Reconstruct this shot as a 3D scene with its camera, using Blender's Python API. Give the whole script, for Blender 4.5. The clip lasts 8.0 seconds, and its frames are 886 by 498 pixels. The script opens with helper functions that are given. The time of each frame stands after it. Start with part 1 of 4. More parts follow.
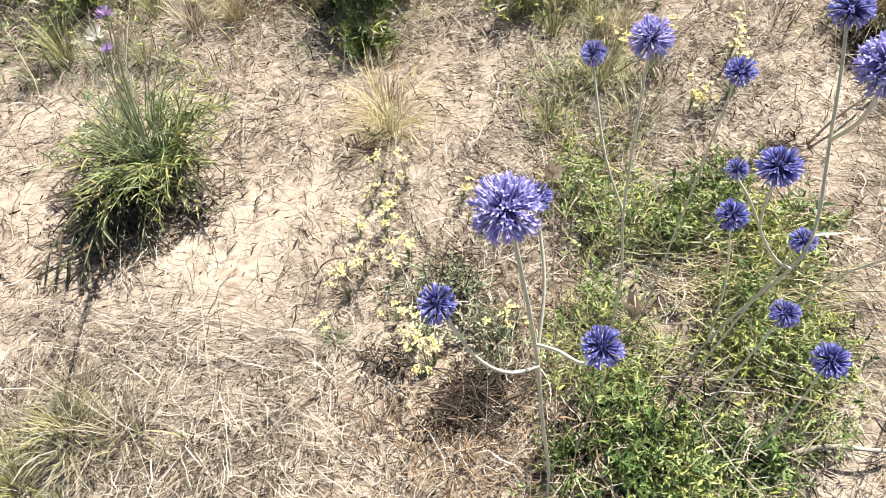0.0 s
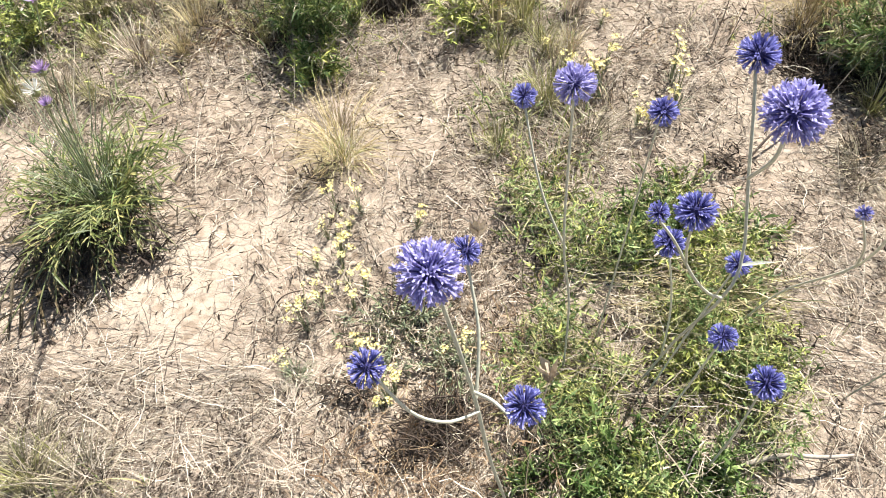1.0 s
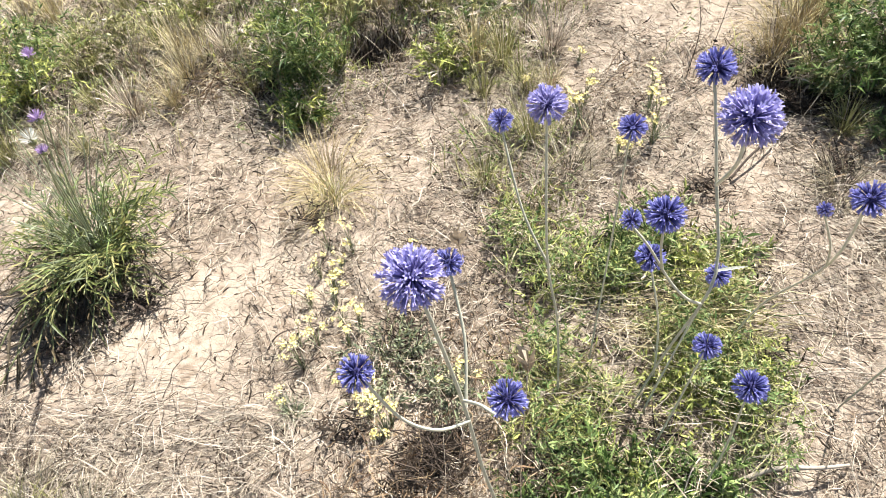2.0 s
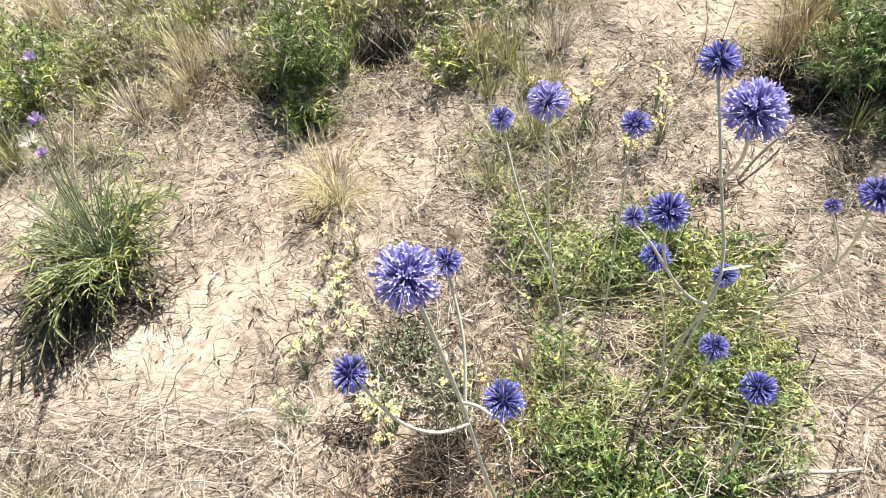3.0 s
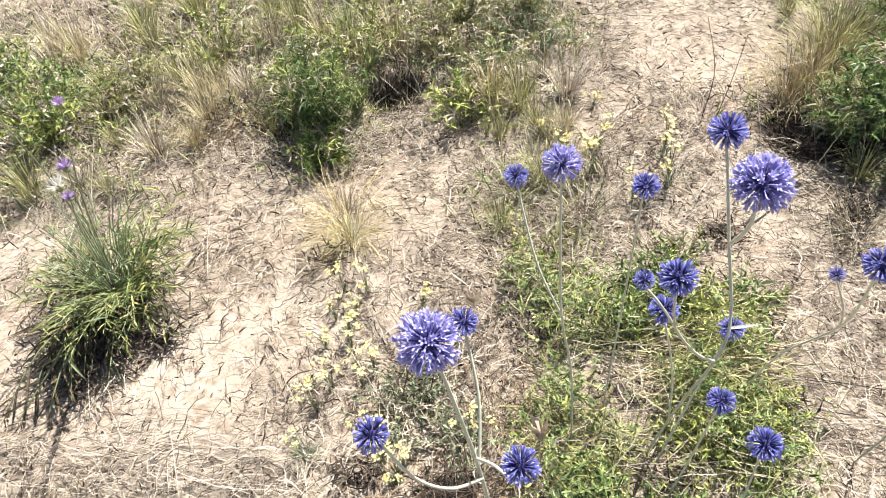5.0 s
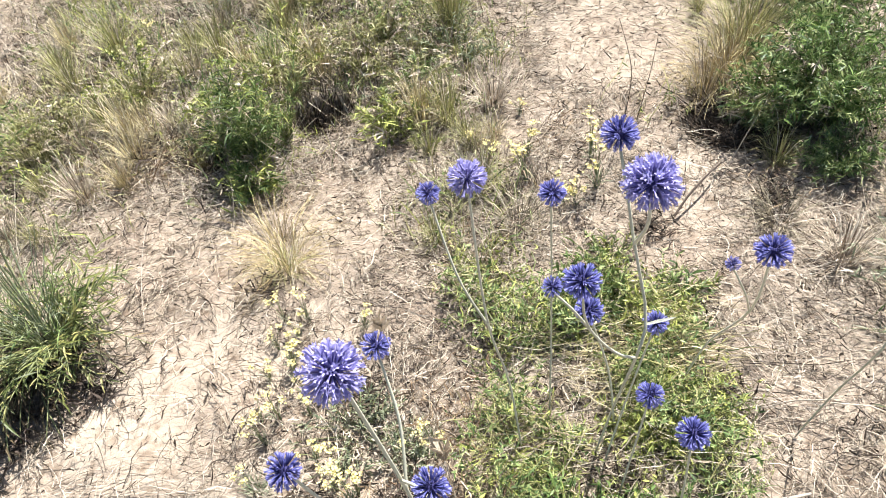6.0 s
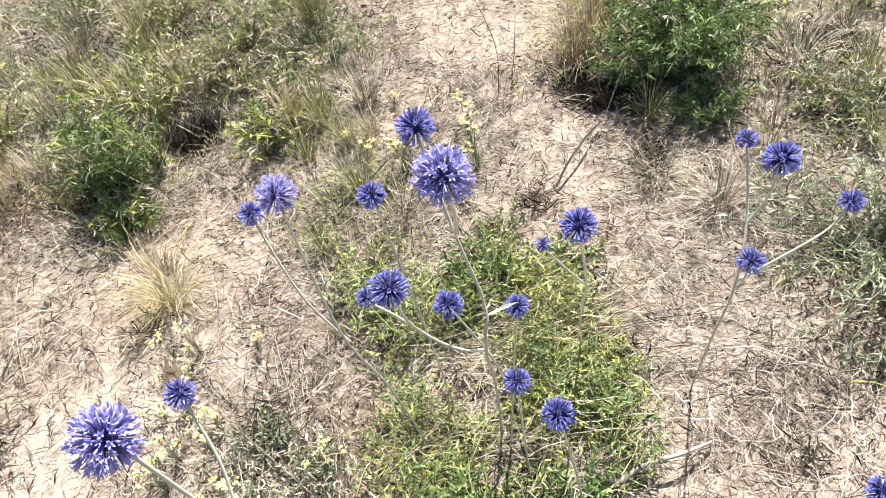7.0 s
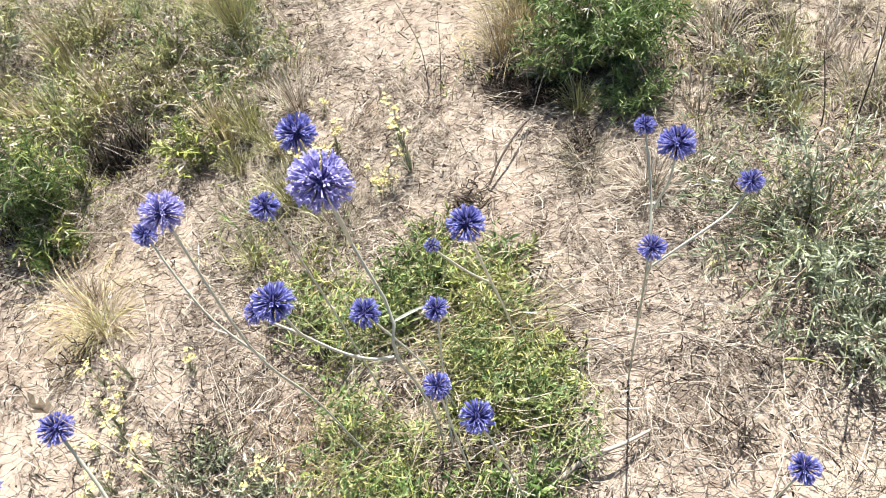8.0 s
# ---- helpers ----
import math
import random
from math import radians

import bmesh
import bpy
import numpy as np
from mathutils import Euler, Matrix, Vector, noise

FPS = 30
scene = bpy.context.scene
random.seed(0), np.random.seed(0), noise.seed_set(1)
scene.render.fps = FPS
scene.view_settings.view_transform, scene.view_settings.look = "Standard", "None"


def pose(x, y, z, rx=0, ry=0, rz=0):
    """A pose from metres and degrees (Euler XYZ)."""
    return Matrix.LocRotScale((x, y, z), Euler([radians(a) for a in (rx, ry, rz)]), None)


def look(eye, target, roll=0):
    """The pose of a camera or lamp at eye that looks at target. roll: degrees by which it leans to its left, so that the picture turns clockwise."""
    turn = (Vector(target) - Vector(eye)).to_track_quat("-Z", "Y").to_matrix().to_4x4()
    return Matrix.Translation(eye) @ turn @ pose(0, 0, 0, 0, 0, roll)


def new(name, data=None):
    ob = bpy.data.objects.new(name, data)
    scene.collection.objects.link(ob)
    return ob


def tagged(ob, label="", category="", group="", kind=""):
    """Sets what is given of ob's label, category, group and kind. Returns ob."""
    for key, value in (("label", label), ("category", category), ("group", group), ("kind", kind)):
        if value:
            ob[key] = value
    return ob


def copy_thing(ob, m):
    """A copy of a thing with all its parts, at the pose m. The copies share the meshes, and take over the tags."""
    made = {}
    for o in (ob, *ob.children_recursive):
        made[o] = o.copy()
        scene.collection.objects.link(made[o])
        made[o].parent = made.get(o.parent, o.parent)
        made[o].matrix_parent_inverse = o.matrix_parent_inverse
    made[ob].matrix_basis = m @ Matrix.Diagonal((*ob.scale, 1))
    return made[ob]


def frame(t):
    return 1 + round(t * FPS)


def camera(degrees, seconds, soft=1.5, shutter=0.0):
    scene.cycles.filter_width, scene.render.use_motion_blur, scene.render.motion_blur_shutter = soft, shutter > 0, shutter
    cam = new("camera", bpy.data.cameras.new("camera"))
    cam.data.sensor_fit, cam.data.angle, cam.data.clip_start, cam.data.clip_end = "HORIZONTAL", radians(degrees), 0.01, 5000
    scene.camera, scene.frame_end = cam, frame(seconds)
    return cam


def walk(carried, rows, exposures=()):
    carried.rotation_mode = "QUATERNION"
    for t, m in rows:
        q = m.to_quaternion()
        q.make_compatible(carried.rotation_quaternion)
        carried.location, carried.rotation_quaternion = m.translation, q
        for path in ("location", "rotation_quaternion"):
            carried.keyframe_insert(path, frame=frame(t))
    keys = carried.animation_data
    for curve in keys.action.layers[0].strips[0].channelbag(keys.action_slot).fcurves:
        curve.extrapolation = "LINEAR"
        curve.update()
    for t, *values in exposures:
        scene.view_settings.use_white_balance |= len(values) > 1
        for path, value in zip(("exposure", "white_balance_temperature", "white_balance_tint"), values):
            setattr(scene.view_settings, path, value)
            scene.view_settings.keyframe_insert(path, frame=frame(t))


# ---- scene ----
cam = camera(63.0, 8.0, soft=1.0)
# seconds, place in metres, turn in degrees
PATH = [
    (0, 0.1034, 0.1213, 0.9920, 35.65, 4.01, -0.24),
    (0.5, 0.0985, 0.1401, 1.0068, 35.06, 2.56, -1.96),
    (1, 0.1339, 0.1406, 1.0180, 36.01, 3.83, -3.76),
    (1.5, 0.1247, 0.1233, 1.0168, 38.17, 3.85, -5.87),
    (1.7, 0.1427, 0.1092, 1.0208, 39.24, 5.08, -5.88),
    (2.8, 0.1289, 0.1048, 1.0106, 39.89, 5.05, -6.07),
    (3, 0.1481, 0.1088, 1.0085, 40.00, 5.87, -5.71),
    (3.5, 0.1481, 0.1093, 1.0123, 39.77, 6.19, -3.78),
    (4, 0.1375, 0.1144, 1.0198, 40.05, 5.67, -3.50),
    (4.2, 0.1346, 0.1056, 1.0209, 40.64, 5.50, -3.41),
    (5.3, 0.1539, 0.1175, 1.0480, 43.10, 5.86, -5.56),
    (5.5, 0.1707, 0.1099, 1.0492, 43.68, 6.52, -6.11),
    (6, 0.1823, 0.1132, 1.0434, 42.56, 6.70, -10.96),
    (6.5, 0.2212, 0.1152, 1.0337, 40.32, 7.75, -16.68),
    (7, 0.2887, 0.1159, 1.0183, 40.32, 9.41, -20.95),
    (7.5, 0.3226, 0.1106, 1.0058, 40.37, 9.73, -24.39),
    (8, 0.3413, 0.1039, 0.9974, 39.86, 9.83, -25.76),
]
walk(cam, [(t, pose(x, y, z, rx, ry, rz)) for t, x, y, z, rx, ry, rz in PATH], exposures=[(0.0, 1.66, 6640, 7), (4.0, 1.74, 6540, 7), (5.5, 1.77, 6520, 7), (6.5, 1.76, 6380, 8), (8.0, 1.75, 6380, 8)])

# ---- daylight ----
SUN_TO = Vector((0.46, 0.60, 1.00)).normalized()
SUN_EL = math.asin(SUN_TO.z)
SUN_AZ = math.atan2(SUN_TO.x, SUN_TO.y)
world = bpy.data.worlds.new("sky")
scene.world = world
world.use_nodes = True
wn = world.node_tree.nodes
sky = wn.new("ShaderNodeTexSky")
sky.sky_type = "NISHITA"
sky.sun_disc = False
sky.sun_elevation, sky.sun_rotation = SUN_EL, SUN_AZ
world.node_tree.links.new(sky.outputs[0], wn["Background"].inputs[0])
wn["Background"].inputs[1].default_value = 0.05
sun = new("sun", bpy.data.lights.new("sun", "SUN"))
sun.data.energy, sun.data.angle, sun.data.color = 5.0, radians(0.53), (1.0, 0.98, 0.945)
sun.matrix_world = look(SUN_TO * 30, (0, 0, 0))


# ---- materials ----
def material(name):
    m = bpy.data.materials.new(name)
    m.use_nodes = True
    return m, m.node_tree.nodes, m.node_tree.links, m.node_tree.nodes["Principled BSDF"]


def ramp(nodes, stops):
    r = nodes.new("ShaderNodeValToRGB")
    els = r.color_ramp.elements
    while len(els) < len(stops):
        els.new(0.5)
    for e, (p, c) in zip(els, stops):
        e.position, e.color = p, (*c, 1)
    return r


def plant_material(name, stops, rough=0.6, through_light=0.0, per_object=False, grain=55.0, mottle=0.48):
    """Colours picked for each blade or leaf, with mottling on two scales; some of the light passes through."""
    m, nodes, links, bsdf = material(name)
    if per_object:
        pick = nodes.new("ShaderNodeObjectInfo").outputs["Random"]
    else:
        pick = nodes.new("ShaderNodeNewGeometry").outputs["Random Per Island"]
    r = ramp(nodes, stops)
    links.new(pick, r.inputs[0])
    tc = nodes.new("ShaderNodeTexCoord")
    n1, n2 = nodes.new("ShaderNodeTexNoise"), nodes.new("ShaderNodeTexNoise")
    n1.inputs["Scale"].default_value, n2.inputs["Scale"].default_value = grain, grain * 9
    links.new(tc.outputs["Object"], n1.inputs["Vector"])
    links.new(tc.outputs["Object"], n2.inputs["Vector"])
    add = nodes.new("ShaderNodeMath")
    add.operation = "ADD"
    links.new(n1.outputs["Fac"], add.inputs[0])
    links.new(n2.outputs["Fac"], add.inputs[1])
    rng = nodes.new("ShaderNodeMapRange")
    rng.inputs["From Min"].default_value, rng.inputs["From Max"].default_value = 0.6, 1.4
    rng.inputs["To Min"].default_value, rng.inputs["To Max"].default_value = 1 - mottle, 1 + mottle
    links.new(add.outputs[0], rng.inputs["Value"])
    mul = nodes.new("ShaderNodeVectorMath")
    mul.operation = "SCALE"
    links.new(r.outputs[0], mul.inputs[0])
    links.new(rng.outputs[0], mul.inputs["Scale"])
    links.new(mul.outputs[0], bsdf.inputs["Base Color"])
    bsdf.inputs["Roughness"].default_value = rough
    bsdf.inputs["Specular IOR Level"].default_value = 0.25
    if through_light:
        tl, mix = nodes.new("ShaderNodeBsdfTranslucent"), nodes.new("ShaderNodeMixShader")
        mix.inputs[0].default_value = through_light
        links.new(mul.outputs[0], tl.inputs[0])
        links.new(bsdf.outputs[0], mix.inputs[1])
        links.new(tl.outputs[0], mix.inputs[2])
        links.new(mix.outputs[0], nodes["Material Output"].inputs[0])
    return m


def sand_material():
    m, nodes, links, bsdf = material("sandy_soil")
    tc = nodes.new("ShaderNodeTexCoord")
    big, mid, fine = [nodes.new("ShaderNodeTexNoise") for _ in range(3)]
    for n, s, dt in ((big, 4.0, 4), (mid, 38.0, 6), (fine, 520.0, 3)):
        n.inputs["Scale"].default_value, n.inputs["Detail"].default_value = s, dt
        links.new(tc.outputs["Object"], n.inputs["Vector"])
    base = ramp(nodes, [(0.3, (0.240, 0.187, 0.146)), (0.55, (0.305, 0.248, 0.197)), (0.8, (0.348, 0.290, 0.236))])
    links.new(big.outputs["Fac"], base.inputs[0])
    dirt = ramp(nodes, [(0.3, (0.55, 0.5, 0.46)), (0.5, (1, 1, 1)), (0.75, (1.08, 1.05, 1.0))])
    links.new(mid.outputs["Fac"], dirt.inputs[0])
    grains = ramp(nodes, [(0.25, (0.6, 0.56, 0.52)), (0.45, (1, 1, 1)), (0.8, (1.15, 1.13, 1.1))])
    links.new(fine.outputs["Fac"], grains.inputs[0])
    # beyond the open patch the soil is covered in old litter
    off = nodes.new("ShaderNodeVectorMath")
    off.operation = "DISTANCE"
    off.inputs[1].default_value = (0.15, 1.45, 0.0)
    links.new(tc.outputs["Object"], off.inputs[0])
    wob = nodes.new("ShaderNodeMath")
    wob.operation = "MULTIPLY_ADD"
    wob.inputs[1].default_value = 1.2
    links.new(big.outputs["Fac"], wob.inputs[0])
    links.new(off.outputs["Value"], wob.inputs[2])
    far = nodes.new("ShaderNodeMapRange")
    far.inputs["From Min"].default_value, far.inputs["From Max"].default_value = 1.9, 2.7
    far.inputs["To Max"].default_value = 0.85
    links.new(wob.outputs[0], far.inputs["Value"])
    old = ramp(nodes, [(0.3, (0.11, 0.10, 0.055)), (0.45, (0.20, 0.16, 0.105)), (0.6, (0.30, 0.25, 0.18))])
    links.new(mid.outputs["Fac"], old.inputs[0])
    blend = nodes.new("ShaderNodeMix")
    blend.data_type = "RGBA"
    links.new(far.outputs[0], blend.inputs[0])
    links.new(base.outputs[0], blend.inputs[6])
    links.new(old.outputs[0], blend.inputs[7])
    out = blend.outputs[2]
    for other in (dirt, grains):
        mx = nodes.new("ShaderNodeVectorMath")
        mx.operation = "MULTIPLY"
        links.new(out, mx.inputs[0])
        links.new(other.outputs[0], mx.inputs[1])
        out = mx.outputs[0]
    links.new(out, bsdf.inputs["Base Color"])
    bsdf.inputs["Roughness"].default_value = 0.95
    bsdf.inputs["Specular IOR Level"].default_value = 0.15
    b1, b2 = nodes.new("ShaderNodeBump"), nodes.new("ShaderNodeBump")
    b1.inputs["Distance"].default_value, b1.inputs["Strength"].default_value = 0.006, 0.7
    b2.inputs["Distance"].default_value, b2.inputs["Strength"].default_value = 0.0012, 0.8
    links.new(mid.outputs["Fac"], b1.inputs["Height"])
    links.new(fine.outputs["Fac"], b2.inputs["Height"])
    links.new(b1.outputs[0], b2.inputs["Normal"])
    links.new(b2.outputs[0], bsdf.inputs["Normal"])
    return m


SAND = sand_material()
STRAW = plant_material("dry_straw", [(0.0, (0.05, 0.034, 0.023)), (0.2, (0.17, 0.124, 0.085)), (0.4, (0.385, 0.312, 0.232)), (0.8, (0.50, 0.424, 0.332)), (1.0, (0.60, 0.53, 0.435))], 0.75, 0.05)
GREY_STRAW = plant_material("weathered_straw", [(0.0, (0.060, 0.046, 0.037)), (0.35, (0.26, 0.212, 0.168)), (1.0, (0.50, 0.434, 0.357))], 0.8, 0.05)
# near-black leaf colour, also used where shade is put in as dark pieces
LEAF_AND_SHADE = plant_material("leaf_mould_and_shade", [(0.0, (0.015, 0.011, 0.008)), (0.6, (0.038, 0.027, 0.019)), (1.0, (0.095, 0.066, 0.045))], 0.9)
GOLD = plant_material("tan_grass", [(0.0, (0.160, 0.112, 0.050)), (0.5, (0.345, 0.262, 0.125)), (1.0, (0.51, 0.42, 0.24))], 0.65, 0.15)
# twig brown; also colours plants and heaps that stand in for shade
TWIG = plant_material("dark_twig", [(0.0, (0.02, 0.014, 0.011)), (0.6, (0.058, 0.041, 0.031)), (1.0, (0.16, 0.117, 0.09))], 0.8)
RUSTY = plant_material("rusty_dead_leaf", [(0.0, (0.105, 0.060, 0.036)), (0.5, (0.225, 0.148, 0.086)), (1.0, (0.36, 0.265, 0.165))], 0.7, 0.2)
BLOND = plant_material("blond_grass", [(0.0, (0.229, 0.176, 0.088)), (0.5, (0.44, 0.361, 0.194)), (1.0, (0.581, 0.51, 0.326))], 0.6, 0.13)
GREEN = plant_material("green_leaf", [(0.0, (0.044, 0.0748, 0.022)), (0.4, (0.114, 0.167, 0.0528)), (0.8, (0.238, 0.29, 0.106)), (1.0, (0.387, 0.396, 0.176))], 0.5, 0.14)
DARK_GREEN = plant_material("dark_green_leaf", [(0.0, (0.022, 0.040, 0.011)), (0.45, (0.062, 0.100, 0.025)), (0.8, (0.145, 0.195, 0.052)), (1.0, (0.29, 0.31, 0.115))], 0.45, 0.24)
LUSH = plant_material("lush_green_leaf", [(0.0, (0.026, 0.050, 0.013)), (0.45, (0.078, 0.135, 0.034)), (0.8, (0.175, 0.255, 0.072)), (1.0, (0.30, 0.36, 0.14))], 0.45, 0.32)
LIME = plant_material("lime_leaf", [(0.0, (0.092, 0.115, 0.026)), (0.5, (0.245, 0.272, 0.072)), (1.0, (0.45, 0.45, 0.125))], 0.5, 0.13)
GREY_GREEN = plant_material("grey_green_leaf", [(0.0, (0.0968, 0.119, 0.0704)), (0.5, (0.22, 0.246, 0.15)), (1.0, (0.37, 0.387, 0.255))], 0.65, 0.13)
DULL = plant_material("dull_brown_grass", [(0.0, (0.060, 0.050, 0.030)), (0.5, (0.180, 0.150, 0.095)), (1.0, (0.36, 0.315, 0.215))], 0.7, 0.08)
OLIVE = plant_material("olive_grass", [(0.0, (0.114, 0.114, 0.0396)), (0.5, (0.264, 0.251, 0.0968)), (1.0, (0.458, 0.422, 0.211))], 0.55, 0.13)
SILVER_GREEN = plant_material("silver_green_leaf", [(0.0, (0.13, 0.15, 0.09)), (0.5, (0.30, 0.325, 0.215)), (1.0, (0.48, 0.49, 0.35))], 0.65, 0.15)
STEM = plant_material("pale_felted_stem", [(0.0, (0.40, 0.39, 0.31)), (1.0, (0.51, 0.49, 0.40))], 0.85, 0.0, True, 300.0, 0.2)
BRACT = plant_material("silvery_bract", [(0.0, (0.34, 0.355, 0.29)), (1.0, (0.44, 0.44, 0.37))], 0.7, 0.25, True)
GREEN_STEM = plant_material("green_stem", [(0.0, (0.114, 0.132, 0.0528)), (1.0, (0.238, 0.238, 0.114))], 0.6)
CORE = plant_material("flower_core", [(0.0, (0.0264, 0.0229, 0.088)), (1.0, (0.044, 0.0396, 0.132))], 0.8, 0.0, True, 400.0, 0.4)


def floret_material(name, root, low, tip, tip_alt):
    """Dark at the foot of the floret, paler towards its lobes; each floret a little different."""
    m, nodes, links, bsdf = material(name)
    sep = nodes.new("ShaderNodeSeparateXYZ")
    links.new(nodes.new("ShaderNodeTexCoord").outputs["Object"], sep.inputs[0])
    ends = nodes.new("ShaderNodeMix")
    ends.data_type = "RGBA"
    ends.inputs["A"].default_value, ends.inputs["B"].default_value = (*tip, 1), (*tip_alt, 1)
    links.new(nodes.new("ShaderNodeObjectInfo").outputs["Random"], ends.inputs["Factor"])
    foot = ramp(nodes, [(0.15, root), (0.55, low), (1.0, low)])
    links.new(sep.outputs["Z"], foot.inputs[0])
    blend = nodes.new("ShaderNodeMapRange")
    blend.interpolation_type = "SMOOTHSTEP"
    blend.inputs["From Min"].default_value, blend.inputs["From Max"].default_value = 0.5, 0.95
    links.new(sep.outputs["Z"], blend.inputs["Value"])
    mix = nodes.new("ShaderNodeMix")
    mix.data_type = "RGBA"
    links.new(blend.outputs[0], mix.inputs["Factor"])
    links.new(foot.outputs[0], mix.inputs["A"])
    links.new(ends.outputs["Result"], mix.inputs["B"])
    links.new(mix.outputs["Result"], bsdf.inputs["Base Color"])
    bsdf.inputs["Roughness"].default_value = 0.55
    bsdf.inputs["Specular IOR Level"].default_value = 0.3
    tl, add = nodes.new("ShaderNodeBsdfTranslucent"), nodes.new("ShaderNodeMixShader")
    add.inputs[0].default_value = 0.3
    links.new(mix.outputs["Result"], tl.inputs[0])
    links.new(bsdf.outputs[0], add.inputs[1])
    links.new(tl.outputs[0], add.inputs[2])
    links.new(add.outputs[0], nodes["Material Output"].inputs[0])
    return m


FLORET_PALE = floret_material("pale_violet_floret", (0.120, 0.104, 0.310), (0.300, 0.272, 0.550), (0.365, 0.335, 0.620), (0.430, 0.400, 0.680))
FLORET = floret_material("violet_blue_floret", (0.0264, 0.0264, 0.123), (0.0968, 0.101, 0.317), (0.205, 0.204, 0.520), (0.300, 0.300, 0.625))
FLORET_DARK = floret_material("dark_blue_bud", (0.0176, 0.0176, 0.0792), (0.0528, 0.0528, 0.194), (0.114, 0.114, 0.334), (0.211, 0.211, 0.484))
YELLOW = plant_material("pale_yellow_petal", [(0.0, (0.61, 0.50, 0.16)), (0.5, (0.70, 0.60, 0.25)), (1.0, (0.73, 0.66, 0.38))], 0.6, 0.2)
LILAC = plant_material("lilac_petal", [(0.0, (0.37, 0.238, 0.484)), (1.0, (0.546, 0.414, 0.634))], 0.6, 0.35)
WHITE_PETAL = plant_material("white_petal", [(0.0, (0.598, 0.581, 0.528)), (1.0, (0.704, 0.695, 0.651))], 0.6, 0.3)


# ---- mesh helpers ----
def mesh_of(name, verts, faces):
    """A mesh from an array of corners and an array of faces with the same number of corners each."""
    me = bpy.data.meshes.new(name)
    faces = np.asarray(faces, dtype=np.int32)
    k = faces.shape[1]
    me.vertices.add(len(verts))
    me.vertices.foreach_set("co", np.asarray(verts, dtype=np.float32).ravel())
    me.loops.add(faces.size)
    me.loops.foreach_set("vertex_index", faces.ravel())
    me.polygons.add(len(faces))
    me.polygons.foreach_set("loop_start", np.arange(0, faces.size, k, dtype=np.int32))
    me.update(calc_edges=True)
    me.validate()
    return me


def unit(v):
    return v / np.maximum(np.linalg.norm(v, axis=-1, keepdims=True), 1e-9)


def ribbons(paths, widths, side):
    """Flat blades along paths (n, k, 3); widths (n, k); side (n, 3) says which way they are broad."""
    n, k, _ = paths.shape
    off = side[:, None, :] * widths[:, :, None] * 0.5
    verts = np.stack([paths - off, paths + off], axis=2).reshape(-1, 3)
    i = (np.arange(n)[:, None] * k + np.arange(k - 1)[None]) * 2
    faces = np.stack([i, i + 1, i + 3, i + 2], axis=-1).reshape(-1, 4)
    return verts, faces


def tubes(paths, radii, sides=3):
    """Round stalks along paths (n, k, 3); radii (n, k)."""
    n, k, _ = paths.shape
    along = unit(np.gradient(paths, axis=1))
    ref = np.where(np.abs(along[:, :1, 2:3]) > 0.8, np.array([1.0, 0, 0]), np.array([0, 0, 1.0]))
    a = unit(np.cross(along, np.broadcast_to(ref, along.shape)))
    b = np.cross(along, a)
    ang = np.arange(sides) * 2 * np.pi / sides
    ring = a[:, :, None] * np.cos(ang)[:, None] + b[:, :, None] * np.sin(ang)[:, None]
    verts = (paths[:, :, None] + ring * radii[:, :, None, None]).reshape(-1, 3)
    i = (np.arange(n)[:, None, None] * k + np.arange(k - 1)[None, :, None]) * sides
    j, j2 = np.arange(sides)[None, None], (np.arange(sides)[None, None] + 1) % sides
    faces = np.stack([i + j, i + j2, i + sides + j2, i + sides + j], axis=-1).reshape(-1, 4)
    return verts, faces


def joined(pieces):
    verts, faces, at = [], [], 0
    for v, f in pieces:
        verts.append(v)
        faces.append(f + at)
        at += len(v)
    return np.concatenate(verts), np.concatenate(faces)


def part(name, geo, mat, parent=None, label="", smooth=False):
    me = geo if isinstance(geo, bpy.types.Mesh) else mesh_of(name, *geo)
    if not me.materials:
        me.materials.append(mat)
    if smooth:
        me.polygons.foreach_set("use_smooth", np.ones(len(me.polygons), dtype=bool))
    ob = new(name, me)
    if parent is not None:
        ob.parent = parent
    if label:
        tagged(ob, label)
    return ob


def thing(name, at, label, category, group="", kind=""):
    ob = new(name)
    ob.location = at
    ob.empty_display_size = 0.05
    return tagged(ob, label, category, group, kind)


def curve(points, k):
    """A smooth line of k points through a few given ones."""
    p = np.array([tuple(q) for q in points], float)
    t = np.linspace(0, len(p) - 1, k)
    out = np.zeros((k, 3))
    for j, s in enumerate(t):
        i = min(int(s), len(p) - 2)
        u = s - i
        p0, p1, p2, p3 = p[max(i - 1, 0)], p[i], p[i + 1], p[min(i + 2, len(p) - 1)]
        out[j] = 0.5 * (2 * p1 + (p2 - p0) * u + (2 * p0 - 5 * p1 + 4 * p2 - p3) * u * u + (3 * p1 - p0 - 3 * p2 + p3) * u ** 3)
    return out


def value_noise(x, y, size, seed):
    tab = np.random.default_rng(seed).random((64, 64))
    gx, gy = x / size + 1000.0, y / size + 1000.0
    ix, iy = np.floor(gx).astype(int), np.floor(gy).astype(int)
    fx, fy = gx - ix, gy - iy
    fx, fy = fx * fx * (3 - 2 * fx), fy * fy * (3 - 2 * fy)
    a, b = tab[ix % 64, iy % 64], tab[(ix + 1) % 64, iy % 64]
    c, d = tab[ix % 64, (iy + 1) % 64], tab[(ix + 1) % 64, (iy + 1) % 64]
    return (a * (1 - fx) + b * fx) * (1 - fy) + (c * (1 - fx) + d * fx) * fy


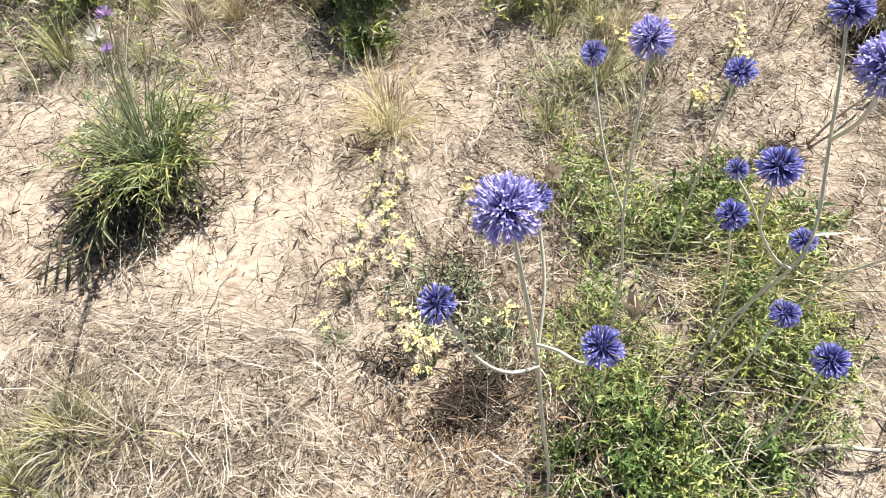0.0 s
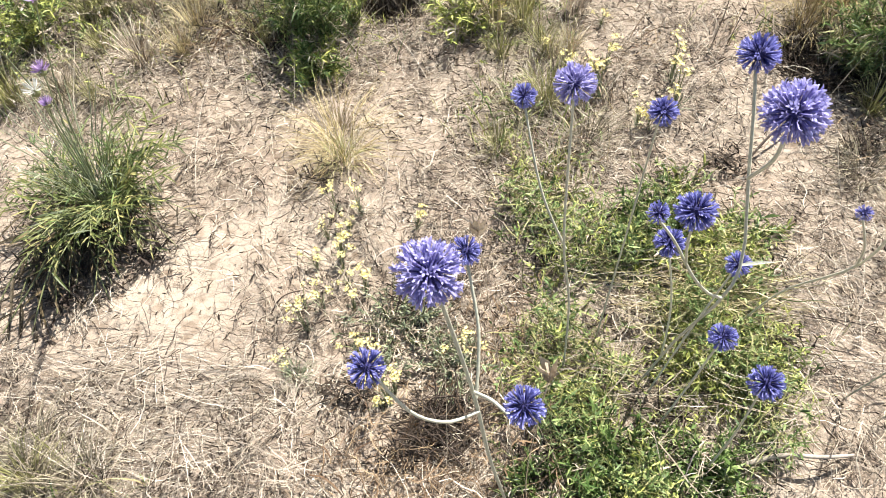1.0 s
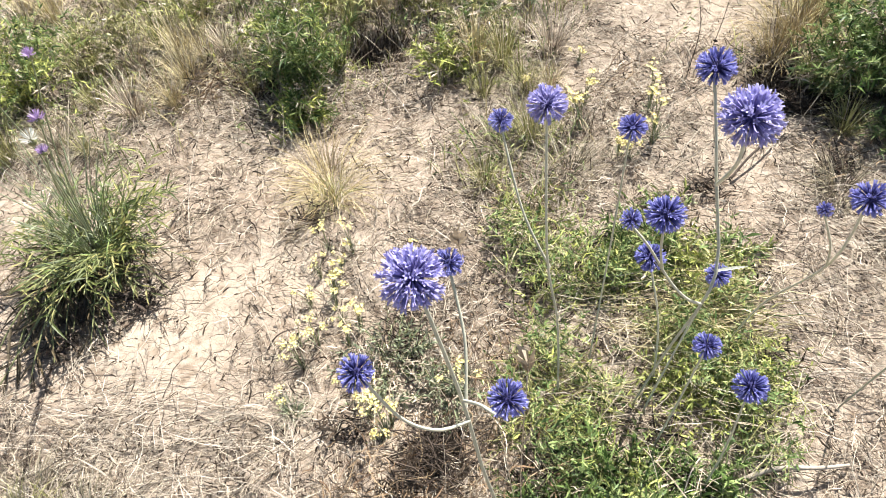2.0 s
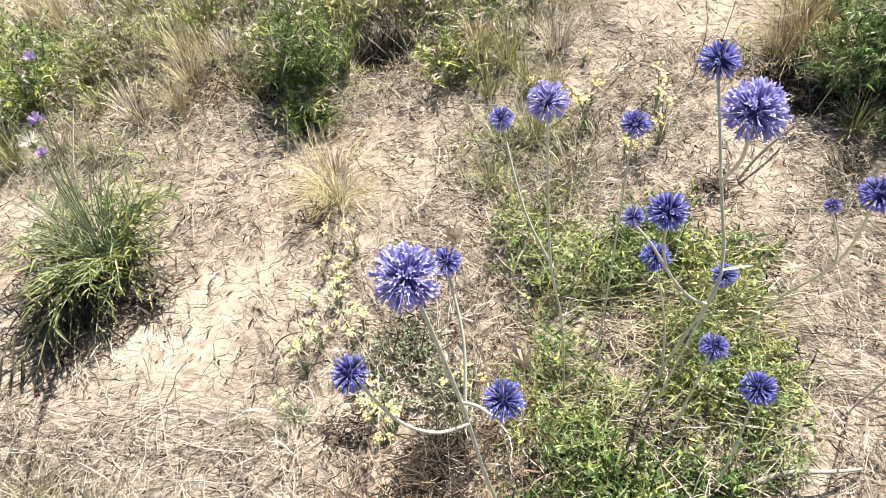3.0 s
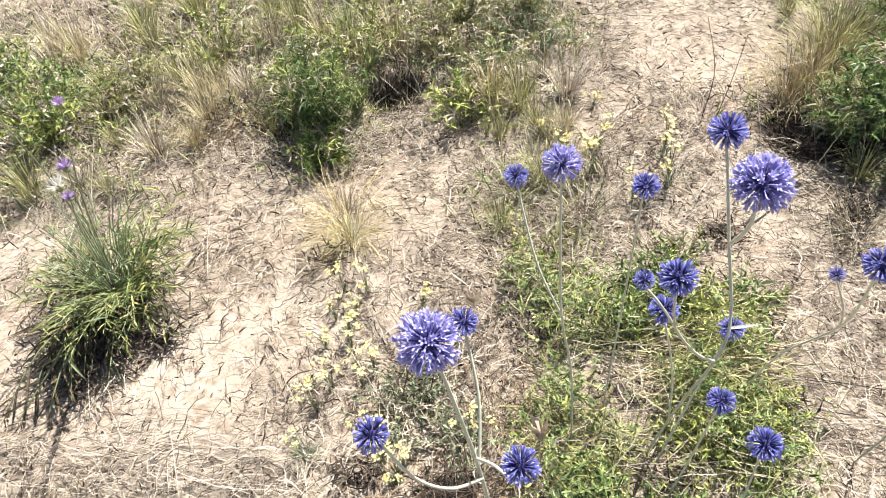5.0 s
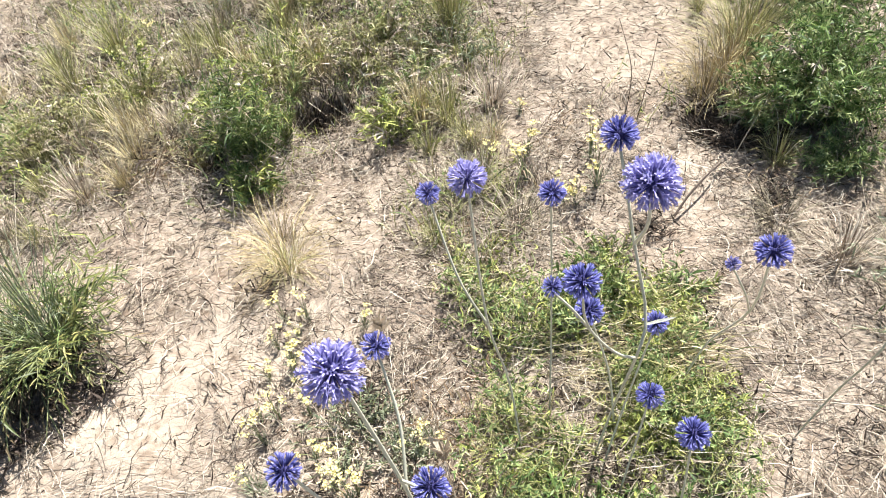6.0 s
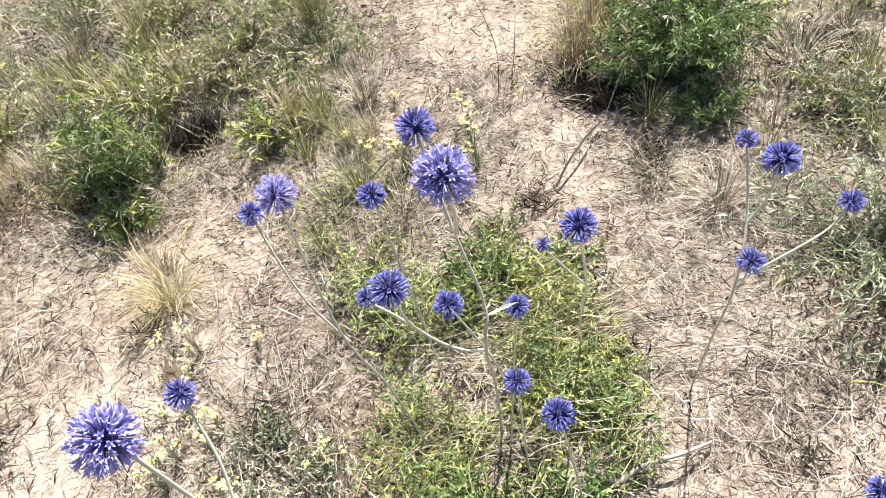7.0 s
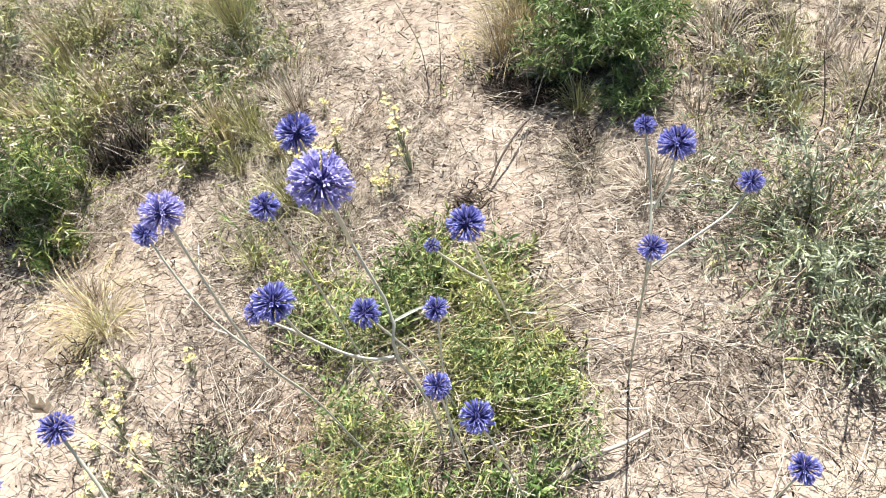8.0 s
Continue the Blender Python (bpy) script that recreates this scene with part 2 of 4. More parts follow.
def blob(x, y, cx, cy, rx, ry, soft=0.5, turn=0.0):
    """1 inside an oval, falling to 0 at its edge."""
    c, s = math.cos(radians(turn)), math.sin(radians(turn))
    u, v = ((x - cx) * c + (y - cy) * s) / rx, (-(x - cx) * s + (y - cy) * c) / ry
    return np.clip((1 - np.hypot(u, v)) / soft, 0, 1)


def ground_z(x, y):
    near = np.clip(1.6 - np.hypot(x - 0.2, y - 1.1) / 3.0, 0, 1)
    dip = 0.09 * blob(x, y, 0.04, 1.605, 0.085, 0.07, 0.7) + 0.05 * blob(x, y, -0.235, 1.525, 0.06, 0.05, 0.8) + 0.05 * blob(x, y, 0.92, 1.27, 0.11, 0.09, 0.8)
    return -dip + near * ((value_noise(x, y, 0.35, 3) - 0.5) * 0.03 + (value_noise(x, y, 0.09, 4) - 0.5) * 0.012 + (value_noise(x, y, 0.028, 5) - 0.5) * 0.004)


# ---- ground ----
def build_ground():
    """One sheet of sandy soil: fine near the plants, reaching the horizon."""
    fine_x, fine_y = np.arange(-1.6, 2.0, 0.014), np.arange(-0.2, 3.0, 0.014)
    far = np.geomspace(0.02, 400, 46)
    xs = np.concatenate([-1.6 - far[::-1], fine_x, 2.0 + far])
    ys = np.concatenate([-0.2 - far[::-1], fine_y, 3.0 + far])
    gx, gy = np.meshgrid(xs, ys)
    verts = np.stack([gx, gy, ground_z(gx, gy)], axis=-1).reshape(-1, 3)
    w = len(xs)
    i = (np.arange(len(ys) - 1)[:, None] * w + np.arange(w - 1)[None]).ravel()
    ob = part("ground", (verts, np.stack([i, i + 1, i + w + 1, i + w], axis=-1)), SAND, smooth=True)
    return tagged(ob, "pale sandy soil scattered with dry plant litter", "ground", kind="structure")


build_ground()


def scatter(rng, n, dens, x0=-1.9, x1=2.3, y0=-0.6, y1=3.3):
    """n random places, kept where dens(x, y) says so, thinning out away from the plants."""
    if x0 == -1.9:
        n = int(n * 1.75)
    x, y = rng.uniform(x0, x1, n), rng.uniform(y0, y1, n)
    far = np.hypot((x - 0.15) / 1.15, y - 1.45) + 0.5 * (value_noise(x, y, 0.3, 9) - 0.5)
    keep = rng.random(n) < dens(x, y) * np.clip((1.75 - far) / 0.5, 0, 1)
    return x[keep], y[keep]


def bare(x, y):
    """Where the sand lies open."""
    b = 0.9 * blob(x, y, -0.25, 0.93, 0.26, 0.30, 0.9)
    b = np.maximum(b, 0.9 * blob(x, y, -0.36, 0.76, 0.24, 0.09, 0.6))
    b = np.maximum(b, 0.85 * blob(x, y, 0.80, 1.66, 0.22, 0.25, 0.4))
    b = np.maximum(b, 0.6 * blob(x, y, 0.79, 0.67, 0.11, 0.09, 0.7))
    b = np.maximum(b, 0.7 * blob(x, y, -0.08, 1.12, 0.26, 0.20, 0.8))
    b = np.maximum(b, 0.6 * blob(x, y, 0.64, 1.06, 0.22, 0.16, 0.7))
    b = np.maximum(b, 0.25 * blob(x, y, 0.74, 0.82, 0.16, 0.12, 0.7))
    b = np.maximum(b, 0.3 * blob(x, y, 0.70, 0.36, 0.16, 0.10, 0.7))
    b = np.maximum(b, 0.5 * blob(x, y, 1.12, 0.97, 0.18, 0.09, 0.7))
    b = np.maximum(b, 0.5 * blob(x, y, -0.28, 0.56, 0.14, 0.10, 0.8))
    return b


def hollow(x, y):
    """Dark spots and hollows whose shade is put in as dark leaf pieces."""
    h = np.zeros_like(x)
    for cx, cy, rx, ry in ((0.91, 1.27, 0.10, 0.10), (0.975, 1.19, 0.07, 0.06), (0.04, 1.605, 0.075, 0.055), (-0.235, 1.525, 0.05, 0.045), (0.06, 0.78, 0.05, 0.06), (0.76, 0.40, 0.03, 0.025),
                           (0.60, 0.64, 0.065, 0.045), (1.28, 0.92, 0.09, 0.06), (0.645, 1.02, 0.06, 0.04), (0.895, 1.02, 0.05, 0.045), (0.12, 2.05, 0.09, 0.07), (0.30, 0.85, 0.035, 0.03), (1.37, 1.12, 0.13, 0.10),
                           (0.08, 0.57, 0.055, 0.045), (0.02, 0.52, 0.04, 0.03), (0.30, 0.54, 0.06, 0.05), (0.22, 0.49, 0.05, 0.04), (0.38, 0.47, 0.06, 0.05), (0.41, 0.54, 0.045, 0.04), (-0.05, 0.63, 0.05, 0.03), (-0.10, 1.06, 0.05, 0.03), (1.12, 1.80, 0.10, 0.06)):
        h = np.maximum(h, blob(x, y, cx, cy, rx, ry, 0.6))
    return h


def mat_area(x, y):
    """Where the low green plants spread."""
    m = blob(x, y, 0.425, 0.66, 0.26, 0.34, 0.5, -15)
    m = np.maximum(m, 0.55 * blob(x, y, 0.33, 0.94, 0.17, 0.13, 0.6))
    m = np.maximum(m, 0.75 * blob(x, y, 0.35, 0.40, 0.25, 0.16, 0.5))
    return np.clip(m - 0.5 * (1 - m) * value_noise(x, y, 0.06, 46), 0, 1)


def meadow_area(x, y):
    m = blob(x, y, -0.45, 2.00, 1.15, 0.72, 0.35)
    m = np.maximum(m, blob(x, y, 0.25, 1.72, 0.34, 0.36, 0.4))
    m = np.maximum(m, 0.5 * blob(x, y, -0.88, 1.50, 0.42, 0.28, 0.5))
    m = np.maximum(m, 0.6 * blob(x, y, 1.35, 1.25, 0.40, 0.55, 0.4))
    m = np.maximum(m, 0.6 * blob(x, y, 1.20, 0.55, 0.35, 0.35, 0.4))
    m = np.maximum(m, 0.65 * blob(x, y, 0.34, 1.20, 0.24, 0.22, 0.5))
    m = np.maximum(m, 0.4 * blob(x, y, -0.55, 0.46, 0.30, 0.16, 0.6))
    m = np.maximum(m, 0.5 * blob(x, y, 0.72, 1.38, 0.20, 0.09, 0.6))
    return m * (1 - bare(x, y)) * (1 - 0.8 * blob(x, y, 0.13, 1.50, 0.12, 0.09, 0.6)) * (1 - 0.75 * blob(x, y, -0.42, 1.48, 0.28, 0.17, 0.5))


# ---- litter of dry grass ----
def lying_blades(rng, x, y, length, width, lift, k=4, curl=0.35, tilt=0.16, heading=None):
    """Loose crinkled blades and stalks on the ground, some of them lifted off it."""
    n = len(x)
    ang = rng.uniform(0, 2 * np.pi, n) if heading is None else heading + rng.normal(0, 0.28, n)
    ln = length * np.clip(rng.lognormal(0, 0.5, n), 0.3, 2.2)
    s = np.linspace(-0.5, 0.5, k)
    turn = ang[:, None] + np.cumsum(rng.normal(0, curl, (n, k)), axis=1)
    step = ln[:, None] / (k - 1)
    px = x[:, None] + np.cumsum(np.cos(turn) * step, axis=1) - np.cos(ang)[:, None] * ln[:, None] * 0.6
    py = y[:, None] + np.cumsum(np.sin(turn) * step, axis=1) - np.sin(ang)[:, None] * ln[:, None] * 0.6
    z0 = rng.random(n) ** 1.5 * lift
    rise = np.abs(rng.normal(0, tilt, n))
    pz = ground_z(px, py) + 0.0012 + z0[:, None] + ln[:, None] * (rise[:, None] * (s + 0.5) + rng.normal(0, 0.03, (n, k)))
    pz = np.maximum(pz, ground_z(px, py) + 0.0008)
    w = width * rng.lognormal(0, 0.3, n)[:, None] * np.interp(np.linspace(0, 1, k), [0, 0.3, 0.7, 1], [0.6, 1, 0.9, 0.25])[None]
    roll = rng.normal(0, 0.7, n)
    side = np.stack([-np.sin(ang) * np.cos(roll), np.cos(ang) * np.cos(roll), np.sin(roll)], 1)
    return np.stack([px, py, pz], -1), w, side


def litter_density(x, y):
    v = 0.16 + 0.62 * value_noise(x, y, 0.15, 21) + 0.9 * (value_noise(x, y, 0.045, 22) - 0.5) + 0.5 * (value_noise(x, y, 0.02, 23) - 0.5)
    v = v + 0.5 * blob(x, y, -0.42, 0.52, 0.45, 0.20, 0.6) + 0.2 * blob(x, y, 0.85, 0.85, 0.35, 0.4, 0.6) + 0.3 * blob(x, y, -0.3, 2.1, 1.3, 0.8, 0.4) + 0.60 * blob(x, y, 0.30, 1.17, 0.28, 0.28, 0.6) + 0.5 * blob(x, y, 0.13, 1.49, 0.12, 0.09, 0.6) + 0.3 * blob(x, y, -0.38, 1.56, 0.20, 0.11, 0.5) - 0.25 * blob(x, y, -0.25, 1.28, 0.22, 0.14, 0.7) + 0.3 * blob(x, y, 0.58, 1.22, 0.22, 0.2, 0.6) + 0.5 * blob(x, y, 0.86, 0.38, 0.26, 0.22, 0.6)
    v = v * (1 - 0.70 * bare(x, y)) * (1 - 0.3 * mat_area(x, y)) * (1 - 0.85 * hollow(x, y))
    return np.clip(v, 0.03, 1)


def build_litter():
    rng = np.random.default_rng(11)
    x, y = scatter(rng, 150000, litter_density)
    p, w, s = lying_blades(rng, x, y, 0.038, 0.00095, 0.020, k=5, curl=0.42, tilt=0.2)
    tagged(part("dry_grass_litter", ribbons(p, w, s), STRAW), "matted pale dry grass blades lying on the sand", "dry grass", kind="stuff")
    x, y = scatter(rng, 95000, lambda x, y: np.clip(litter_density(x, y) * (0.3 + value_noise(x, y, 0.2, 31)) + 0.25 * blob(x, y, 0.82, 0.72, 0.34, 0.34, 0.5), 0, 1))
    p, w, s = lying_blades(rng, x, y, 0.032, 0.00095, 0.016, k=5, curl=0.55, tilt=0.22)
    tagged(part("weathered_litter", ribbons(p, w, s), GREY_STRAW), "grey weathered straw and stalks lying on the sand", "dry grass", kind="stuff")
    x, y = scatter(rng, 72000, lambda x, y: np.clip((litter_density(x, y) * 0.5 + 0.22) * (0.35 + 1.3 * value_noise(x, y, 0.05, 26)) - 0.12 * bare(x, y) - 0.06 * blob(x, y, 0.80, 1.66, 0.22, 0.25, 0.4), 0, 1))
    p, w, s = lying_blades(rng, x, y, 0.046, 0.00095, 0.014, k=6, curl=0.36, tilt=0.16)
    tagged(part("twig_litter", tubes(p, w * 0.5), TWIG), "thin dark dead twigs strewn over the sand", "twigs", kind="stuff")
    x, y = scatter(rng, 20000, lambda x, y: litter_density(x, y) * np.clip(0.15 + 0.7 * blob(x, y, -0.45, 0.58, 0.50, 0.26, 0.5) + 0.35 * blob(x, y, 0.80, 0.78, 0.4, 0.45, 0.5) + 0.5 * blob(x, y, 0.05, 1.38, 0.25, 0.14, 0.5), 0, 1))
    p, w, s = lying_blades(rng, x, y, 0.085, 0.0009, 0.022, k=6, curl=0.2, tilt=0.08)
    tagged(part("long_straw_litter", ribbons(p, w, s), GREY_STRAW), "long pale straw lying in loose mats", "dry grass", kind="stuff")
    # straw combed flat in one direction
    x, y = scatter(rng, 16000, lambda x, y: np.clip(0.8 * blob(x, y, -0.38, 0.69, 0.36, 0.075, 0.7, -6) + 0.6 * blob(x, y, -0.45, 0.56, 0.30, 0.08, 0.7) + 0.55 * blob(x, y, 0.66, 0.66, 0.16, 0.13, 0.6, -25) + 0.3 * blob(x, y, 0.95, 0.75, 0.25, 0.2, 0.6), 0, 1), -0.9, 1.3, 0.3, 1.1)
    p, w, s = lying_blades(rng, x, y, 0.11, 0.0008, 0.018, k=6, curl=0.10, tilt=0.05, heading=np.where(x < 0.2, -0.08, -0.45))
    tagged(part("combed_straw_litter", ribbons(p, w, s), GREY_STRAW), "long brownish straw lying flat in one direction", "dry grass", kind="stuff")
    # leaf crumbs; over the green mat they also stand in for shaded gaps
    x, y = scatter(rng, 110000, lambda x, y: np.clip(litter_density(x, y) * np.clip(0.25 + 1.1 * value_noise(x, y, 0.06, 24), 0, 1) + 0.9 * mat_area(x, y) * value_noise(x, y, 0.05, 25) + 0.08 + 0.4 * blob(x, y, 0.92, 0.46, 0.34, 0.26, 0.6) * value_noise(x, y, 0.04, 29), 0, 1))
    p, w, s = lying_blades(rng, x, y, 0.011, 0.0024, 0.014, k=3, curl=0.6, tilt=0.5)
    tagged(part("leaf_crumb_litter", ribbons(p, w, s), LEAF_AND_SHADE), "dark leaf crumbs among straw, also darkening plant gaps as shade", "dead leaves", kind="stuff")
    # dark pieces on the ground imitate the shade in gaps between weeds
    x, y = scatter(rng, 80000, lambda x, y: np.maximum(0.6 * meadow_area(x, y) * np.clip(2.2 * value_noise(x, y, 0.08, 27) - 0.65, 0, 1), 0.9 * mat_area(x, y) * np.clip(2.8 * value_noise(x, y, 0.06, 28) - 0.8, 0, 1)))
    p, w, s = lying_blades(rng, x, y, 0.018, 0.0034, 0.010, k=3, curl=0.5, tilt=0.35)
    tagged(part("gap_shade_leaves", ribbons(p, w, s), LEAF_AND_SHADE), "dark leaf pieces standing in for shade under the weeds", "dead leaves", kind="stuff")
    # dense dark leaves give the hollows their shade by colour
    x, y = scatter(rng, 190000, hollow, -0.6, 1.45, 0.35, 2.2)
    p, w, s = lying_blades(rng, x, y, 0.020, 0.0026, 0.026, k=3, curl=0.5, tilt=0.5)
    tagged(part("hollow_shade_leaves", ribbons(p, w, s), LEAF_AND_SHADE), "dark leaf pieces standing in for the shade of small hollows", "dead leaves", kind="stuff")
    # stiff pale stalks, standing or leaning out of the litter
    x, y = scatter(rng, 8000, lambda x, y: litter_density(x, y) * 0.8)
    p, w, s = lying_blades(rng, x, y, 0.085, 0.0009, 0.01, k=4, curl=0.12, tilt=0.6)
    tagged(part("loose_stalk_litter", tubes(p, w * 0.5), STRAW), "stiff pale dry stalks leaning out of the litter", "dry grass", kind="stuff")
    # withered brown leaves
    x, y = scatter(rng, 40000, lambda x, y: np.clip(0.95 * blob(x, y, 0.10, 0.50, 0.22, 0.17, 0.5) + 0.6 * blob(x, y, 0.20, 0.72, 0.11, 0.13, 0.6) + 0.35 * blob(x, y, 0.30, 1.05, 0.12, 0.10) + 0.35 * blob(x, y, 0.50, 1.36, 0.16, 0.10) + 0.7 * blob(x, y, -0.40, 1.56, 0.25, 0.11) + 0.3 * blob(x, y, 0.98, 1.05, 0.16, 0.10) + 0.25 * blob(x, y, 0.25, 0.68, 0.12, 0.1), 0, 1), -0.6, 1.3, 0.2, 1.9)
    p, w, s = lying_blades(rng, x, y, 0.035, 0.0016, 0.032, k=5, curl=0.6, tilt=0.4)
    tagged(part("withered_leaf_litter", ribbons(p, w, s), RUSTY), "withered rust-brown leaves and stems in low drifts", "dead leaves", kind="stuff")


build_litter()


# ---- grasses ----
def blades_from(rng, n, spread, height, width, droop, k=5, base_r=0.02, stiff=0.0):
    """Arching blades that grow out of one crown at the origin."""
    ang = rng.uniform(0, 2 * np.pi, n)
    out = spread * np.sqrt(rng.random(n)) * rng.lognormal(0, 0.18, n)
    top = height * rng.uniform(0.45, 1.05, n) * (1 - 0.45 * np.clip(out / spread, 0, 1.2) ** 2 * (1 - stiff))
    r0 = base_r * np.sqrt(rng.random(n))
    s = np.linspace(0, 1, k)[None]
    rad = r0[:, None] + out[:, None] * s ** 1.35
    z = top[:, None] * (np.sin(np.clip(s * (1.2 + droop * rng.random((n, 1))), 0, 2.6)))
    swirl = ang[:, None] + rng.normal(0, 0.25, (n, 1)) * s
    p = np.stack([rad * np.cos(swirl), rad * np.sin(swirl), np.maximum(z, 0.002 * s)], -1)
    w = width * rng.lognormal(0, 0.2, (n, 1)) * (1 - s ** 2.2 * 0.9)
    side = np.stack([-np.sin(ang), np.cos(ang), rng.normal(0, 0.35, n)], -1)
    return p, w, unit(side)


def seat(x, y):
    return (x, y, float(ground_z(np.array([x]), np.array([y]))[0]) - 0.002)


def grass_tuft(seed, x, y, n, spread, height, width, mat, label, droop=0.9, dead=0, name="grass_tuft", stalks=0, group=""):
    rng = np.random.default_rng(seed)
    top = thing(name, seat(x, y), label, "grass tuft", group)
    part("grass", ribbons(*blades_from(rng, n, spread, height, width, droop, base_r=spread * 0.25)), mat, top)
    if dead:
        part("withered_grass", ribbons(*blades_from(rng, dead, spread * 1.1, height * 0.35, width * 0.9, 1.6, base_r=spread * 0.3)), RUSTY if mat in (GREEN, DARK_GREEN) else GREY_STRAW, top, "withered brown blades at the base")
    if stalks:
        p, w, _ = blades_from(rng, stalks, spread * 0.7, height * 1.5, 0.0012, 0.4, base_r=spread * 0.2, stiff=0.8)
        part("stalk_spray", tubes(p, np.maximum(w, 0.0005) * 0.5), STRAW, top, "thin straw-coloured flowering stalks")
    return top


# ---- leafy plants ----
def leafy_geometry(rng, spread, height, n_stems, per_stem, leaf_len, leaf_w, upright=0.5, droop=0.5, base=0.2):
    """Thin stems from one root, and small leaves all the way up them."""
    p, w, _ = blades_from(rng, n_stems, spread, height, 0.002, droop, k=6, base_r=spread * base, stiff=upright)
    t = rng.uniform(0.1, 1.0, (n_stems, per_stem)) * 4.999
    i = t.astype(int)
    f = (t - i)[..., None]
    rows = np.arange(n_stems)[:, None]
    at = (p[rows, i] * (1 - f) + p[rows, i + 1] * f).reshape(-1, 3)
    along = unit((p[rows, i + 1] - p[rows, i]).reshape(-1, 3))
    m = len(at)
    out = unit(unit(rng.normal(0, 1, (m, 3))) + along * 0.55 + np.array([0, 0, 0.3]))
    ln = leaf_len * rng.lognormal(0, 0.3, m)
    s = np.array([0, 0.4, 1.0])
    lp = at[:, None] + out[:, None] * ln[:, None, None] * s[None, :, None]
    lp[:, 2, 2] -= ln * rng.uniform(0, 0.35, m)
    lp[:, :, 2] = np.maximum(lp[:, :, 2], 0.003)
    lw = leaf_w * rng.lognormal(0, 0.25, (m, 1)) * np.array([[0.5, 1.0, 0.12]])
    side = unit(np.cross(out, rng.normal(0, 1, (m, 3))))
    return tubes(p, np.maximum(w, 0.0008) * 0.5), ribbons(lp, lw, side)


def leafy(seed, x, y, spread, height, n_stems, per_stem, leaf_len, leaf_w, mat, label, category="shrub", name="leafy_shrub", stem_mat=None, upright=0.5, group="", pale=None, dry=0.0):
    """A leafy plant; pale: a lighter foliage for a third of its stems; dry: the share of withered leaves."""
    rng = np.random.default_rng(seed)
    top = thing(name, seat(x, y), label, category, group)
    rows = [("foliage", mat, 1.0 - 0.35 * (pale is not None) - dry, ""), ("pale_foliage", pale, 0.35 * (pale is not None), "foliage in a second tone on some of the stems"), ("dry_foliage", STRAW, dry, "withered straw-coloured leaves")]
    for nm, m, share, lab in rows:
        n = int(n_stems * share)
        if n < 3:
            continue
        stems, leaves = leafy_geometry(rng, spread, height, n, per_stem, leaf_len, leaf_w, upright)
        tagged(part("branching", stems, stem_mat or (GREEN_STEM if nm != "dry_foliage" else STRAW), top), kind="stuff")
        part(nm, leaves, m, top, lab)
    return top


# ---- globe thistles ----
def floret_mesh(name, spread, mat, seed):
    """One floret of length 1 along z: a slim bract, a tube and five strap-shaped lobes."""
    rng = np.random.default_rng(seed)
    z = np.array([0.0, 0.35, 0.72])
    tube = tubes(np.stack([np.zeros(3), np.zeros(3), z], -1)[None], np.array([[0.03, 0.055, 0.085]]), 4)
    a = np.arange(5) * 2 * np.pi / 5 + rng.uniform(0, 1)
    d = np.stack([np.cos(a), np.sin(a), np.zeros(5)], -1)
    s = np.array([0.0, 0.55, 1.0])
    r = np.array([0.05, 0.10, 0.09 + spread])
    h = np.array([0.70, 0.92, 1.02 - spread * 0.35])
    lobes = d[:, None] * (r * rng.uniform(0.8, 1.2, (5, 1)))[..., None] + np.array([0, 0, 1.0]) * (h * rng.uniform(0.93, 1.05, (5, 1)))[..., None]
    lob = ribbons(lobes, np.tile(np.array([[0.08, 0.11, 0.03]]), (5, 1)), np.stack([-np.sin(a), np.cos(a), np.zeros(5)], -1))
    me = mesh_of(name, *joined([tube, lob]))
    me.materials.append(mat)
    return me


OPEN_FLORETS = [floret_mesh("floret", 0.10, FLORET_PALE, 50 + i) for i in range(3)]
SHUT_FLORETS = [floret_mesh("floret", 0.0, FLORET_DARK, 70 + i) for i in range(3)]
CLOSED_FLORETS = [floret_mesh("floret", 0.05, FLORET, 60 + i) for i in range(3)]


def ball(radius, rng, rows=9, cols=14):
    th, ph = np.linspace(0.02, np.pi - 0.02, rows), np.arange(cols) * 2 * np.pi / cols
    t, p = np.meshgrid(th, ph, indexing="ij")
    rr = radius * rng.uniform(0.85, 1.12, t.shape)
    v = np.stack([rr * np.sin(t) * np.cos(p), rr * np.sin(t) * np.sin(p), rr * np.cos(t)], -1).reshape(-1, 3)
    i, j = np.arange(rows - 1)[:, None] * cols, np.arange(cols)[None]
    j2 = (j + 1) % cols
    return v, np.stack([i + j, i + cols + j, i + cols + j2, i + j2], -1).reshape(-1, 4)


